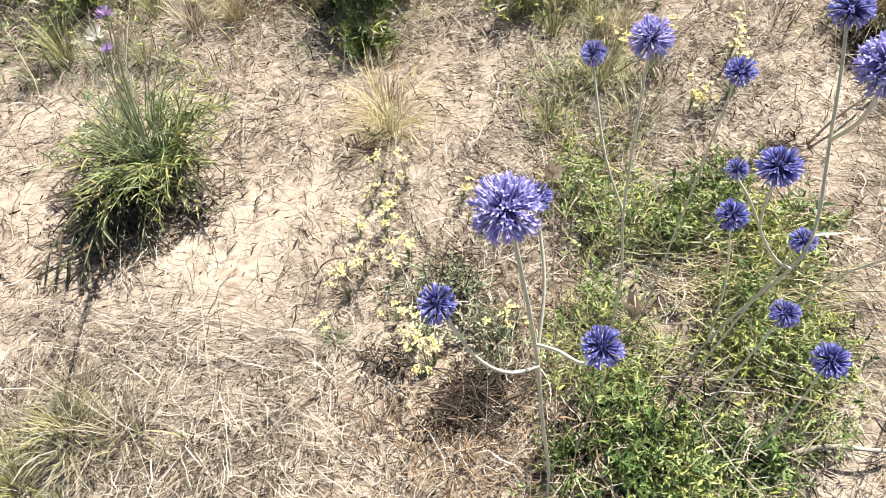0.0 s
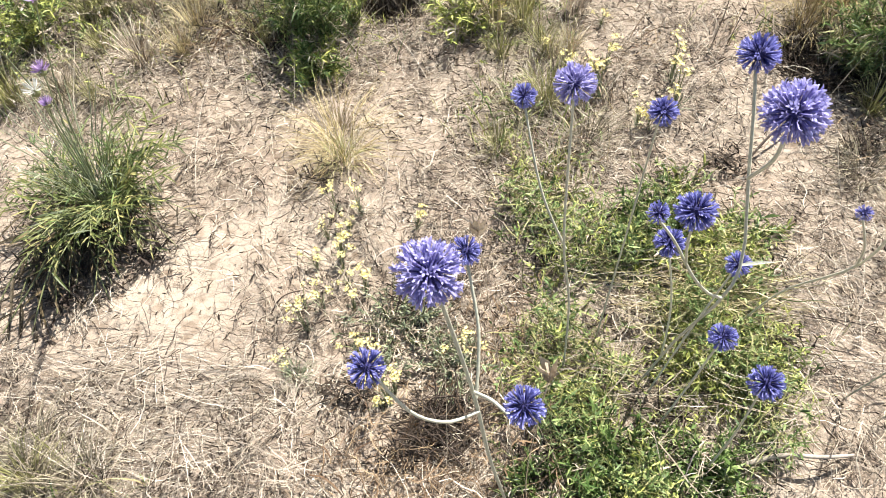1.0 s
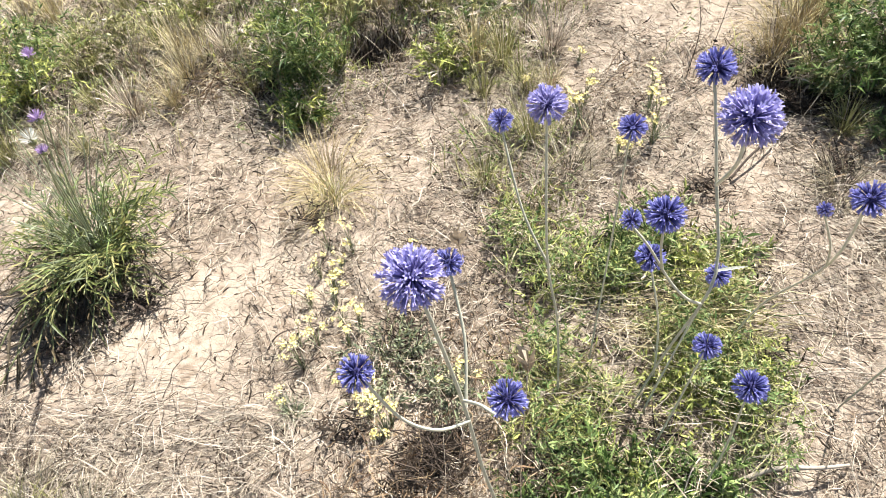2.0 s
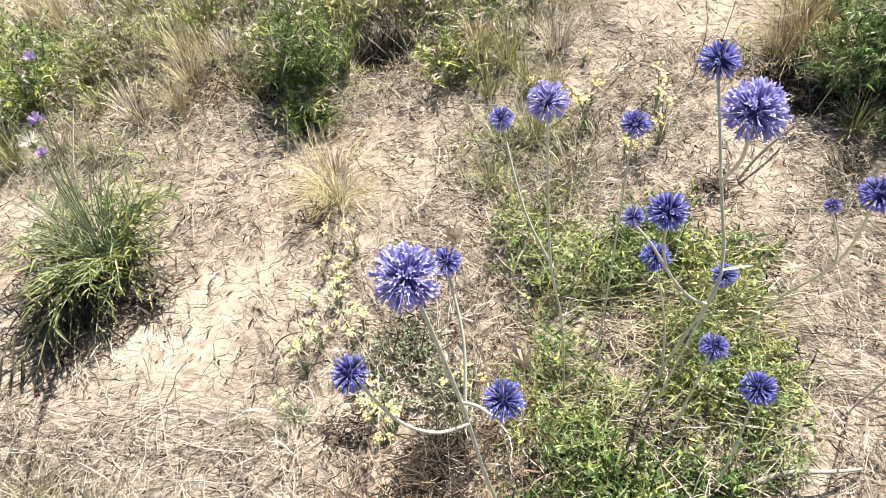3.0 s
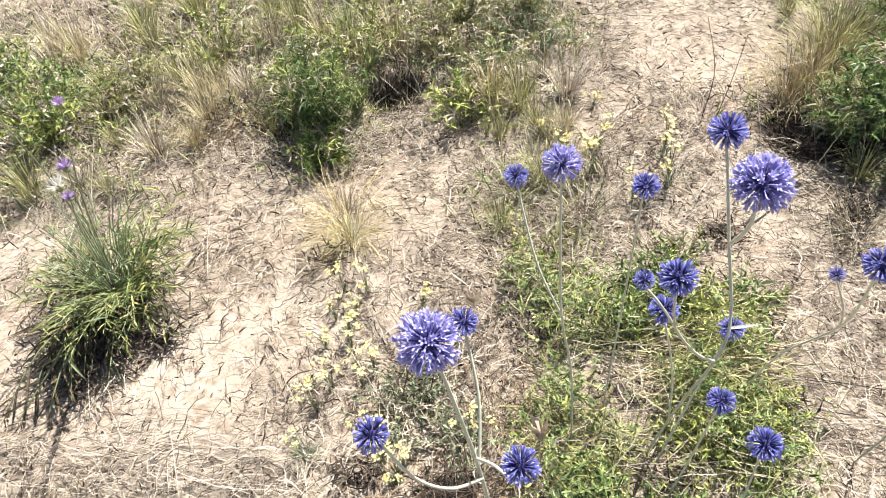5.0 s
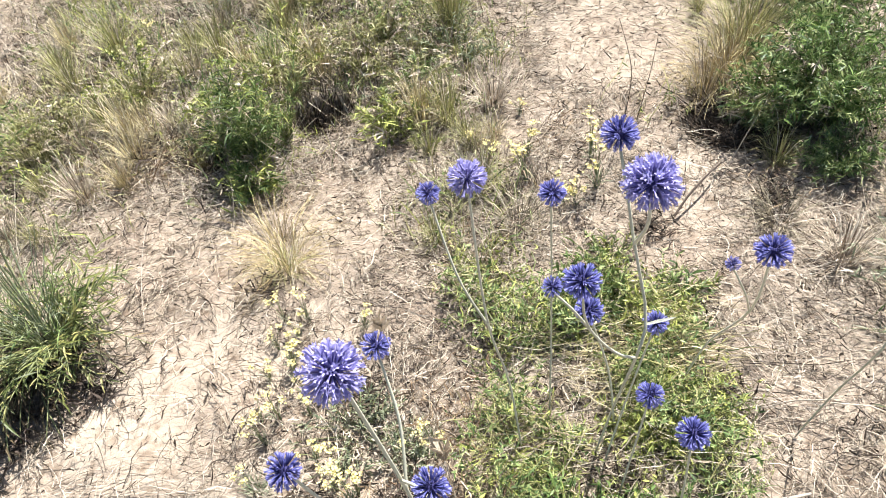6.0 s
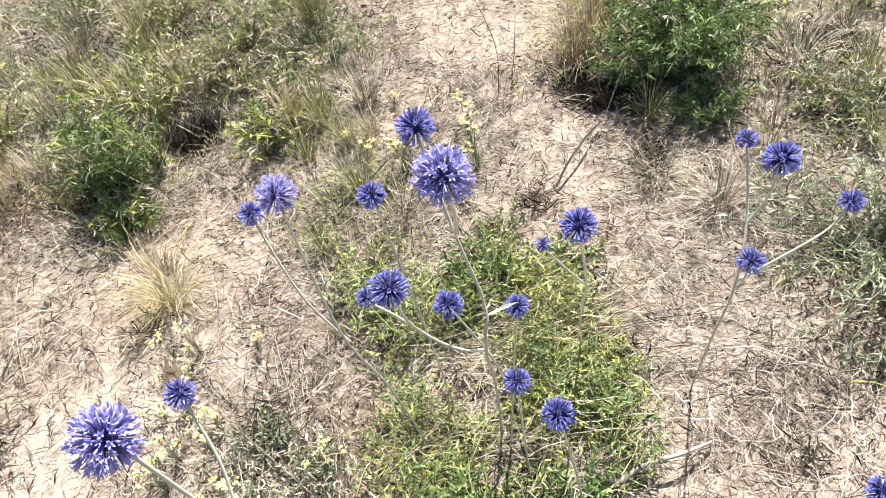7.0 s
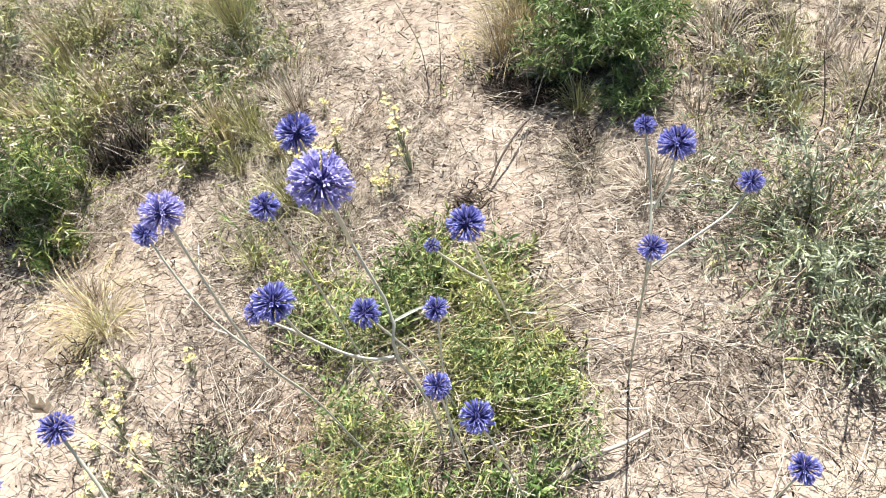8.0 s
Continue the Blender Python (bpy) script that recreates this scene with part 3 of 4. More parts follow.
def flower_head(rng, plant, at, across, is_open, axis=(0, 0, 1)):
    """A globe of florets that point outwards from a small dark core."""
    r = across * (0.46 if is_open else 0.43)
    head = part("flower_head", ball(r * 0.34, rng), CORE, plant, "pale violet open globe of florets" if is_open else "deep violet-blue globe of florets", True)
    head.matrix_local = Matrix.Translation(at) @ Vector((0, 0, 1)).rotation_difference(Vector(axis)).to_matrix().to_4x4()
    n = int(50 + 1500 * across) if is_open else int(46 + 1300 * across)
    shapes = OPEN_FLORETS if is_open else CLOSED_FLORETS
    for i in range(n):
        zc = 1 - (i + 0.5) / n * 1.80
        a = i * 2.39996 + rng.normal(0, 0.08)
        q = math.sqrt(max(0, 1 - zc * zc))
        d = Vector((q * math.cos(a), q * math.sin(a), zc)) + Vector(rng.normal(0, 0.07, 3))
        d.normalize()
        shut = not is_open and zc > 0.76
        fl = new("floret", (SHUT_FLORETS if shut else shapes)[int(rng.integers(3))])
        fl.parent = head
        ln = r * 0.74 * float(rng.uniform(0.84, 1.14)) * (0.9 if zc < -0.3 else 0.82 if shut else 1.0)
        turn = d.to_track_quat("Z", "Y").to_matrix().to_4x4() @ Matrix.Rotation(float(rng.uniform(0, 6.3)), 4, "Z")
        wide = ln * (1.0 if is_open else 1.15)
        fl.matrix_local = Matrix.Translation(d * r * 0.30) @ turn @ Matrix.Diagonal((wide, wide, ln, 1))
    return head


def stalk(plant, points, r0, r1, name="stem", k=14):
    p = curve(points, k)
    part(name, tubes(p[None], np.linspace(r0, r1, k)[None], 7), STEM, plant, smooth=True)


def strap_leaf(plant, points, width, name="leaf"):
    p = curve(points, 7)
    s = np.linspace(0, 1, 7)
    w = width * np.sin(np.pi * np.clip(s * 0.85 + 0.12, 0, 1)) + 0.0004
    d = unit(p[-1] - p[0])
    side = unit(np.cross(d, np.array([0, 0, 1.0])))
    fold = np.array([0, 0, 1.0]) * 0.5
    a = ribbons((p + side * w[:, None] * 0.25 + fold * w[:, None] * 0.25)[None], w[None] * 0.5, unit(side + fold)[None])
    b = ribbons((p - side * w[:, None] * 0.25 + fold * w[:, None] * 0.25)[None], w[None] * 0.5, unit(side - fold)[None])
    part(name, joined([a, b]), BRACT, plant, "narrow silvery leaf")


def thistle(seed, base, stems, heads, leaves=(), label="", group="globe thistles"):
    """stems: (points, thick end, thin end); heads: (place, width, open, axis); all in world metres."""
    rng = np.random.default_rng(seed)
    root = Vector(seat(*base))
    plant = thing("globe_thistle", root, label, "thistle", group)
    for n, (pts, r0, r1) in enumerate(stems):
        stalk(plant, [Vector(p) - root if p[2] > 0 else Vector((p[0] - root.x, p[1] - root.y, 0)) for p in pts], r0, r1, "stem" if n == 0 else "branch")
    for at, across, is_open, axis in heads:
        flower_head(rng, plant, Vector(at) - root, across, is_open, axis)
    for pts, w in leaves:
        strap_leaf(plant, [Vector(p) - root for p in pts], w)
    return plant


def build_thistles():
    up = (0, 0, 1)
    thistle(1, (0.175, 0.415),
            [([(0.175, 0.415, 0), (0.165, 0.385, 0.2), (0.148, 0.363, 0.40), (0.138, 0.367, 0.53), (0.121, 0.378, 0.655)], 0.0019, 0.0015),
             ([(0.140, 0.366, 0.52), (0.146, 0.40, 0.56), (0.142, 0.432, 0.602)], 0.0014, 0.0011),
             ([(0.141, 0.364, 0.50), (0.118, 0.345, 0.53), (0.096, 0.335, 0.575), (0.078, 0.339, 0.628)], 0.0014, 0.0011),
             ([(0.139, 0.366, 0.53), (0.150, 0.345, 0.56), (0.160, 0.315, 0.60), (0.163, 0.303, 0.64)], 0.0014, 0.0011)],
            [((0.118, 0.379, 0.670), 0.0445, True, (-0.05, -0.25, 1)), ((0.142, 0.436, 0.609), 0.025, False, up),
             ((0.076, 0.339, 0.635), 0.026, False, (-0.2, 0, 1)), ((0.164, 0.301, 0.647), 0.0255, False, (0.1, -0.1, 1))],
            label="globe thistle with one large open violet head and three small")
    thistle(2, (0.285, 0.640),
            [([(0.285, 0.640, 0), (0.268, 0.60, 0.25), (0.246, 0.575, 0.42), (0.245, 0.592, 0.60)], 0.0016, 0.0012),
             ([(0.250, 0.578, 0.40), (0.225, 0.60, 0.47), (0.212, 0.645, 0.545)], 0.0014, 0.0011)],
            [((0.212, 0.647, 0.554), 0.027, False, up), ((0.245, 0.594, 0.610), 0.037, True, up)],
            label="slender globe thistle with two violet heads on pale stems")
    thistle(3, (0.345, 0.690),
            [([(0.345, 0.690, 0), (0.335, 0.64, 0.3), (0.322, 0.59, 0.57)], 0.0013, 0.0010)],
            [((0.321, 0.583, 0.580), 0.029, False, up)], label="single-stemmed globe thistle with a small violet-blue head")
    thistle(4, (0.392, 0.605),
            [([(0.392, 0.605, 0), (0.385, 0.54, 0.25), (0.366, 0.467, 0.46), (0.378, 0.482, 0.50), (0.371, 0.508, 0.573), (0.369, 0.53, 0.62), (0.368, 0.55, 0.652)], 0.0016, 0.0013),
             ([(0.371, 0.508, 0.573), (0.369, 0.484, 0.62), (0.366, 0.479, 0.658)], 0.0017, 0.0014),
             ([(0.364, 0.465, 0.463), (0.345, 0.459, 0.485), (0.325, 0.457, 0.517), (0.302, 0.458, 0.565), (0.286, 0.462, 0.590)], 0.0015, 0.0010),
             ([(0.316, 0.457, 0.535), (0.306, 0.447, 0.575), (0.303, 0.444, 0.612)], 0.0012, 0.0010)],
            [((0.366, 0.479, 0.670), 0.047, True, (0, -0.1, 1)), ((0.368, 0.550, 0.661), 0.034, False, up),
             ((0.302, 0.444, 0.620), 0.032, False, up), ((0.285, 0.463, 0.597), 0.019, False, (-0.2, 0, 1))],
            [([(0.378, 0.482, 0.487), (0.391, 0.481, 0.489), (0.407, 0.481, 0.489)], 0.0032)],
            label="tall globe thistle with a large open head and smaller ones")
    thistle(5, (0.435, 0.640),
            [([(0.435, 0.640, 0), (0.405, 0.61, 0.2), (0.364, 0.585, 0.375)], 0.0016, 0.0011)],
            [((0.362, 0.583, 0.387), 0.037, False, up)], label="short globe thistle with one violet-blue head above green leaves")
    thistle(6, (0.395, 0.580),
            [([(0.395, 0.580, 0), (0.415, 0.57, 0.2), (0.432, 0.56, 0.362)], 0.0015, 0.0011)],
            [((0.431, 0.558, 0.371), 0.031, False, up)], label="short globe thistle with a small violet head")
    thistle(7, (0.405, 0.535),
            [([(0.405, 0.535, 0), (0.397, 0.50, 0.2), (0.393, 0.478, 0.352)], 0.0015, 0.0011)],
            [((0.393, 0.477, 0.365), 0.032, False, up)], label="short globe thistle with a pale violet head")
    thistle(8, (0.455, 0.465),
            [([(0.455, 0.465, 0), (0.432, 0.435, 0.2), (0.411, 0.417, 0.372)], 0.0016, 0.0011)],
            [((0.410, 0.416, 0.385), 0.037, False, up)], label="short globe thistle with one dark violet-blue head")
    thistle(9, (0.570, 0.690),
            [([(0.570, 0.690, 0), (0.520, 0.585, 0.26), (0.466, 0.462, 0.50), (0.445, 0.431, 0.61)], 0.0014, 0.0011),
             ([(0.466, 0.462, 0.50), (0.440, 0.440, 0.56), (0.419, 0.436, 0.605)], 0.0011, 0.0008)],
            [((0.445, 0.431, 0.621), 0.030, False, up), ((0.418, 0.436, 0.610), 0.013, False, up)],
            label="globe thistle with a violet-blue head and a small bud")
    thistle(10, (0.680, 0.550),
            [([(0.680, 0.550, 0), (0.650, 0.50, 0.22), (0.615, 0.445, 0.42), (0.640, 0.475, 0.48), (0.660, 0.515, 0.53)], 0.0014, 0.0011),
             ([(0.615, 0.445, 0.42), (0.603, 0.425, 0.465), (0.596, 0.415, 0.50)], 0.0012, 0.0010),
             ([(0.638, 0.472, 0.475), (0.652, 0.468, 0.51), (0.658, 0.469, 0.545)], 0.0012, 0.0010),
             ([(0.616, 0.446, 0.43), (0.66, 0.435, 0.46), (0.70, 0.436, 0.47), (0.723, 0.441, 0.485)], 0.0012, 0.0009)],
            [((0.660, 0.517, 0.537), 0.022, False, up), ((0.658, 0.469, 0.552), 0.036, False, up),
             ((0.723, 0.441, 0.490), 0.026, False, up), ((0.595, 0.414, 0.509), 0.026, False, up)],
            label="branching globe thistle with four small violet-blue heads")
    thistle(11, (0.700, 0.300),
            [([(0.700, 0.300, 0), (0.690, 0.28, 0.14), (0.676, 0.263, 0.258)], 0.0015, 0.0011)],
            [((0.676, 0.263, 0.266), 0.034, False, up)], label="low globe thistle with one violet-blue head")


build_thistles()

# ---- larger plants ----
def knapweed_head(plant, at, across, mat, rng, label):
    n = 46
    a, e = rng.uniform(0, 6.28, n), rng.uniform(0.15, 1.2, n)
    d = np.stack([np.cos(a) * np.cos(e), np.sin(a) * np.cos(e), np.sin(e)], -1)
    s = np.array([0.1, 0.6, 1.0])
    p = d[:, None] * s[None, :, None] * across * 0.5
    p[:, 2, 2] += across * 0.06
    head = part("flower_head", ribbons(p, np.tile([[0.0006, 0.0016, 0.0006]], (n, 1)), unit(np.cross(d, rng.normal(0, 1, (n, 3))))), mat, plant, label)
    head.location = at
    cup = part("cup", ball(across * 0.2, rng, 7, 10), GREEN_STEM, head, smooth=True)
    cup.location = (0, 0, -across * 0.12)


def leaf_mesh(rng):
    """A narrow pointed leaf of length 1 along x, folded along its midrib and curving down."""
    q = np.array([0, 0.3, 0.65, 1.0])
    p = np.stack([q, rng.normal(0, 0.05) * q ** 2, -rng.uniform(0.05, 0.5) * q ** 2], -1)
    w = rng.uniform(0.075, 0.120) * np.array([0.5, 1.0, 0.8, 0.08])
    a = ribbons((p + np.stack([0 * w, w * 0.25, w * 0.1], -1))[None], w[None] * 0.5, np.array([[0, 0.93, 0.37]]))
    b = ribbons((p + np.stack([0 * w, -w * 0.25, w * 0.1], -1))[None], w[None] * 0.5, np.array([[0, 0.93, -0.37]]))
    return mesh_of("leaf", *joined([a, b]))


def shoot_plan(rng, length, rise, fall, n):
    """An arching stem along x, and where its narrow leaves sit."""
    k = 9
    s = np.linspace(0, 1, k)
    p = np.stack([length * 0.85 * s ** 1.15, np.sin(s * 2.4) * length * rng.normal(0, 0.08), length * (rise * s - fall * s * s)], -1)
    stem = mesh_of("shoot", *tubes(p[None], np.linspace(0.0011, 0.0006, k)[None], 4))
    leaves = []
    for j in range(n):
        t = (0.12 + 0.88 * (j + 0.5 * float(rng.random())) / n) * (k - 1.001)
        i = int(t)
        at, along = p[i] + (p[i + 1] - p[i]) * (t - i), unit(p[i + 1] - p[i])
        out = along * rng.uniform(0.7, 1.7) + np.array([0, 1.0 if j % 2 else -1.0, 0.2]) + rng.normal(0, 0.35, 3)
        ln = length * rng.uniform(0.17, 0.30) * (1.15 - 0.45 * t / k)
        leaves.append(Matrix.Translation(at) @ Vector(out).to_track_quat("X", "Z").to_matrix().to_4x4() @ Matrix.Diagonal((ln, ln, ln, 1)))
    return stem, leaves


def build_left_tuft():
    rng = np.random.default_rng(77)
    top = thing("knapweed", seat(-0.500, 1.035), "bushy green narrow-leaved knapweed with a few lilac flowers", "wildflower")
    # the dark base foliage is part withered leaves, part imitated shadow
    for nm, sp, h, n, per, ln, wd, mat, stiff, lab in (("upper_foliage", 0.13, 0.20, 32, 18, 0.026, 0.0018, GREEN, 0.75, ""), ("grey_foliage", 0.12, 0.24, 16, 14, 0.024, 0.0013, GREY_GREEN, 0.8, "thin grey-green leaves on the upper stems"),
                                                       ("withered_foliage", 0.16, 0.05, 12, 16, 0.026, 0.0020, TWIG, 0.2, "withered leaves at the base, darkened to imitate shadow"), ("brown_foliage", 0.13, 0.05, 14, 14, 0.026, 0.0020, RUSTY, 0.2, "withered rust-brown leaves at the base")):
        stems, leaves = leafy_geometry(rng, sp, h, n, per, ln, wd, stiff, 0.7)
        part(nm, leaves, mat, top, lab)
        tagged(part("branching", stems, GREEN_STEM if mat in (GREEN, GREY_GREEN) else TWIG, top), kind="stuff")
    green, dead = [leaf_mesh(rng) for _ in range(6)], [leaf_mesh(rng) for _ in range(3)]
    for group, mat in ((green, TUFT_LEAF), (dead, DEAD_SHADE_LEAF)):
        for me in group:
            me.materials.append(mat)
    plans = {}
    for kind, rise, fall in (("high", 1.02, 0.42), ("wide", 0.85, 0.62), ("low", 0.40, 0.55)):
        plans[kind] = [shoot_plan(rng, 0.15, rise * float(rng.uniform(0.85, 1.15)), fall * float(rng.uniform(0.85, 1.15)), 14) for _ in range(4)]
        for stem, _ in plans[kind]:
            stem.materials.append(GREEN_STEM)
    # low dead shoots: drooping withered leaves that also draw the dark shadow strands
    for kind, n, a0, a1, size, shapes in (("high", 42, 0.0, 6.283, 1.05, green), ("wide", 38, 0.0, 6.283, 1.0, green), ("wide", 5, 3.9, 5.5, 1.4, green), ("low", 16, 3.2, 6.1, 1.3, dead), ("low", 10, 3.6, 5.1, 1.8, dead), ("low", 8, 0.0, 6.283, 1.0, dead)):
        for i in range(n):
            stem, leaves = plans[kind][int(rng.integers(4))]
            sh = new("shoot", stem)
            sh.parent = top
            a, q = float(rng.uniform(a0, a1)), 0.03 * math.sqrt(float(rng.random()))
            k = size * float(rng.uniform(0.65, 1.2))
            low = 0.035 if kind == "low" else 0.015
            sh.matrix_local = Matrix.Translation((q * math.cos(a), q * math.sin(a), low + 0.015 * float(rng.random()))) @ Matrix.Rotation(a, 4, "Z") @ Matrix.Rotation(float(rng.normal(0, 0.3)), 4, "X") @ Matrix.Diagonal((k, k, k, 1))
            for m in leaves:
                lf = new("leaf", shapes[int(rng.integers(len(shapes)))])
                lf.parent = sh
                lf.matrix_local = m
    heads = [((-0.334, 0.815, 0.480), 0.027, WHITE_PETAL, "faded white flower"), ((-0.298, 0.794, 0.523), 0.022, LILAC, "lilac flower"),
             ((-0.322, 0.803, 0.470), 0.018, LILAC, "lilac flower"), ((-0.352, 0.943, 0.514), 0.021, LILAC, "lilac flower"), ((-0.42, 0.915, 0.53), 0.016, WHITE_PETAL, "faded white flower")]
    root = Vector(top.location)
    for at, across, mat, label in heads:
        tip = Vector(at) - root
        mid = Vector((tip.x * 0.35 + rng.normal(0, 0.01), tip.y * 0.35, tip.z * 0.55))
        p = curve([(0, 0, 0), mid, tip - Vector((0, 0, 0.004))], 10)
        part("stem", tubes(p[None], np.linspace(0.0015, 0.0009, 10)[None], 5), GREY_GREEN, top, smooth=True)
        knapweed_head(top, tip, across, mat, rng, label)
    for _ in range(24):
        a, h = rng.uniform(0, 6.28), rng.uniform(0.16, 0.30)
        tip = Vector((math.cos(a) * 0.09, math.sin(a) * 0.09 + 0.02, h))
        p = curve([(tip.x * 0.1, tip.y * 0.1, 0), (tip.x * 0.5, tip.y * 0.5, h * 0.6), tip], 8)
        part("bare_stalk", tubes(p[None], np.linspace(0.0010, 0.0006, 8)[None], 4), GREY_GREEN, top)


TUFT_LEAF = plant_material("narrow_green_leaf", [(0.0, (0.032, 0.043, 0.012)), (0.45, (0.078, 0.095, 0.026)), (0.8, (0.172, 0.176, 0.052)), (1.0, (0.36, 0.32, 0.13))], 0.5, 0.15, True)
# withered brown, kept near black to serve as shadow strands too
DEAD_SHADE_LEAF = plant_material("withered_leaf_and_shade", [(0.0, (0.022, 0.016, 0.010)), (0.6, (0.065, 0.048, 0.026)), (1.0, (0.17, 0.12, 0.06))], 0.75, 0.05, True)
build_left_tuft()

# dark plants that partly stand in for the knapweed's shadow on the sand
leafy(130, -0.54, 0.90, 0.14, 0.05, 20, 16, 0.024, 0.0030, TWIG, "withered plant, dark as the knapweed's shadow in front of it", "dead plant", "withered_and_shade_plant", TWIG, 0.2)
leafy(131, -0.4, 0.93, 0.07, 0.05, 12, 14, 0.0200, 0.0028, TWIG, "withered plant, dark as the knapweed's shadow beside it", "dead plant", "withered_and_shade_plant", TWIG, 0.2)

# leafy plants: place, spread, height, stems, leaves on each, leaf length and width
leafy(101, -0.105, 1.475, 0.085, 0.24, 46, 40, 0.024, 0.0023, DARK_GREEN, "low dark green shrub with many narrow leaves", upright=0.9, dry=0.1)
leafy(142, -0.165, 1.515, 0.075, 0.17, 30, 34, 0.022, 0.0022, DARK_GREEN, "dark green leafy shoots beside the shrub", upright=0.8, dry=0.12)
leafy(143, -0.045, 1.545, 0.070, 0.20, 26, 32, 0.022, 0.0022, GREEN, "green leafy shoots beside the shrub", upright=0.9, pale=LIME, dry=0.12)
leafy(102, -0.02, 1.8, 0.18, 0.16, 54, 28, 0.0170, 0.0036, LIME, "yellow-green leafy clump behind the darker shrub", pale=OLIVE, dry=0.25)
leafy(103, 0.2, 1.48, 0.09, 0.1, 46, 24, 0.0187, 0.0032, LIME, "small lime-green clump on dry ground", dry=0.2)
leafy(144, 0.985, 1.27, 0.10, 0.15, 90, 34, 0.022, 0.0028, OLIVE, "olive-green leafy growth leaning out of the bush", pale=GREEN, dry=0.25)
leafy(145, 1.27, 0.965, 0.12, 0.10, 70, 30, 0.018, 0.0024, GREY_GREEN, "grey-green weed with a dark withered base", "herb", "feathery_plant", upright=0.4, pale=OLIVE, dry=0.25)
leafy(104, 1.10, 1.22, 0.165, 0.25, 210, 52, 0.017, 0.0028, LUSH, "large green bush with fine foliage and a shaded base", pale=GREEN, dry=0.05)
leafy(132, 1.05, 1.07, 0.075, 0.08, 60, 30, 0.0158, 0.0025, GREEN, "low green weed at the foot of the bush")
leafy(133, -0.17, 1.63, 0.1, 0.16, 50, 28, 0.0160, 0.0034, LIME, "yellow-green weed behind the dark green shrub", pale=GREEN, dry=0.2)
leafy(134, -0.42, 1.86, 0.12, 0.16, 60, 26, 0.0160, 0.0036, LIME, "yellow-green weed among dry grass", pale=OLIVE, dry=0.25)
leafy(135, 0.24, 1.86, 0.12, 0.16, 75, 28, 0.0144, 0.0028, GREEN, "green weed among dry grass", pale=OLIVE, dry=0.38)
leafy(136, -0.62, 1.72, 0.1, 0.12, 75, 28, 0.0144, 0.0027, OLIVE, "olive weed among dry grass", pale=OLIVE, dry=0.25)
leafy(137, 0.05, 2.15, 0.14, 0.18, 75, 28, 0.0144, 0.0028, OLIVE, "olive weed among dry grass", pale=OLIVE, dry=0.25)
leafy(110, 1.28, 1.55, 0.2, 0.22, 150, 40, 0.0173, 0.0027, DARK_GREEN, "dark green bush behind the larger one", pale=GREEN, dry=0.08)
leafy(105, 1.09, 0.61, 0.27, 0.15, 125, 36, 0.017, 0.0026, GREY_GREEN, "soft grey-green feathery plant on dry ground", "herb", "feathery_plant", upright=0.2, pale=SILVER_GREEN, dry=0.2)
leafy(111, 1.02, 0.42, 0.14, 0.11, 80, 34, 0.017, 0.0026, GREY_GREEN, "small grey-green feathery plant on dry ground", "herb", "feathery_plant", upright=0.2, pale=SILVER_GREEN, dry=0.25)
leafy(106, 0.03, 0.73, 0.1, 0.05, 64, 26, 0.0120, 0.0020, GREY_GREEN, "low grey-green cushion plant on the sand", "herb", "cushion_plant", upright=0.2, dry=0.3)
leafy(112, 0.1, 0.66, 0.07, 0.05, 44, 24, 0.0120, 0.0020, GREY_GREEN, "low grey-green cushion plant on the sand", "herb", "cushion_plant", upright=0.2, dry=0.35)
leafy(107, -0.8, 1.6, 0.18, 0.2, 125, 36, 0.0158, 0.0031, GREEN, "green leafy weed among dry grass", pale=LIME, dry=0.12)
leafy(113, -1.02, 1.78, 0.18, 0.2, 112, 36, 0.0158, 0.0031, DARK_GREEN, "dark green leafy weed among dry grass", pale=LIME, dry=0.12)
leafy(108, -0.2, 2.25, 0.22, 0.22, 90, 26, 0.0170, 0.0031, GREY_GREEN, "grey-green weed among dry grass", "herb", "feathery_plant", pale=OLIVE, dry=0.25)
leafy(114, 0.28, 1.62, 0.12, 0.09, 87, 28, 0.0158, 0.0027, GREEN, "low green weed among dry grass", pale=OLIVE, dry=0.38)
leafy(115, 0.17, 1.75, 0.12, 0.14, 80, 30, 0.0144, 0.0025, OLIVE, "low olive weed among dry grass", pale=OLIVE, dry=0.38)
leafy(116, 0.4, 1.72, 0.14, 0.12, 70, 24, 0.0170, 0.0029, GREY_GREEN, "grey-green weed at the edge of open sand", "herb", "feathery_plant", pale=OLIVE, dry=0.25)
leafy(117, 0.3, 0.99, 0.1, 0.05, 50, 22, 0.0140, 0.0024, OLIVE, "low olive herb at the edge of the sand", "herb", "low_herb", upright=0.2, pale=LIME, dry=0.4)
leafy(118, 0.475, 0.88, 0.085, 0.07, 90, 30, 0.0160, 0.0032, DARK_GREEN, "dense dark green herb cushion under the thistles", "herb", "low_herb", upright=0.2, pale=GREEN, dry=0.1)
leafy(119, 0.6, 0.84, 0.09, 0.06, 60, 24, 0.0160, 0.0032, GREEN, "green herb cushion at the edge of dry grass", "herb", "low_herb", upright=0.2, pale=LIME, dry=0.25)
leafy(120, 0.55, 0.97, 0.06, 0.05, 36, 22, 0.0140, 0.0030, GREEN, "small green herb on dry ground", "herb", "low_herb", upright=0.2, pale=LIME, dry=0.2)
leafy(121, 0.33, 0.465, 0.10, 0.075, 80, 28, 0.0140, 0.0030, LUSH, "dark green herb under the thistles", "herb", "low_herb", upright=0.2, pale=DARK_GREEN, dry=0.06)
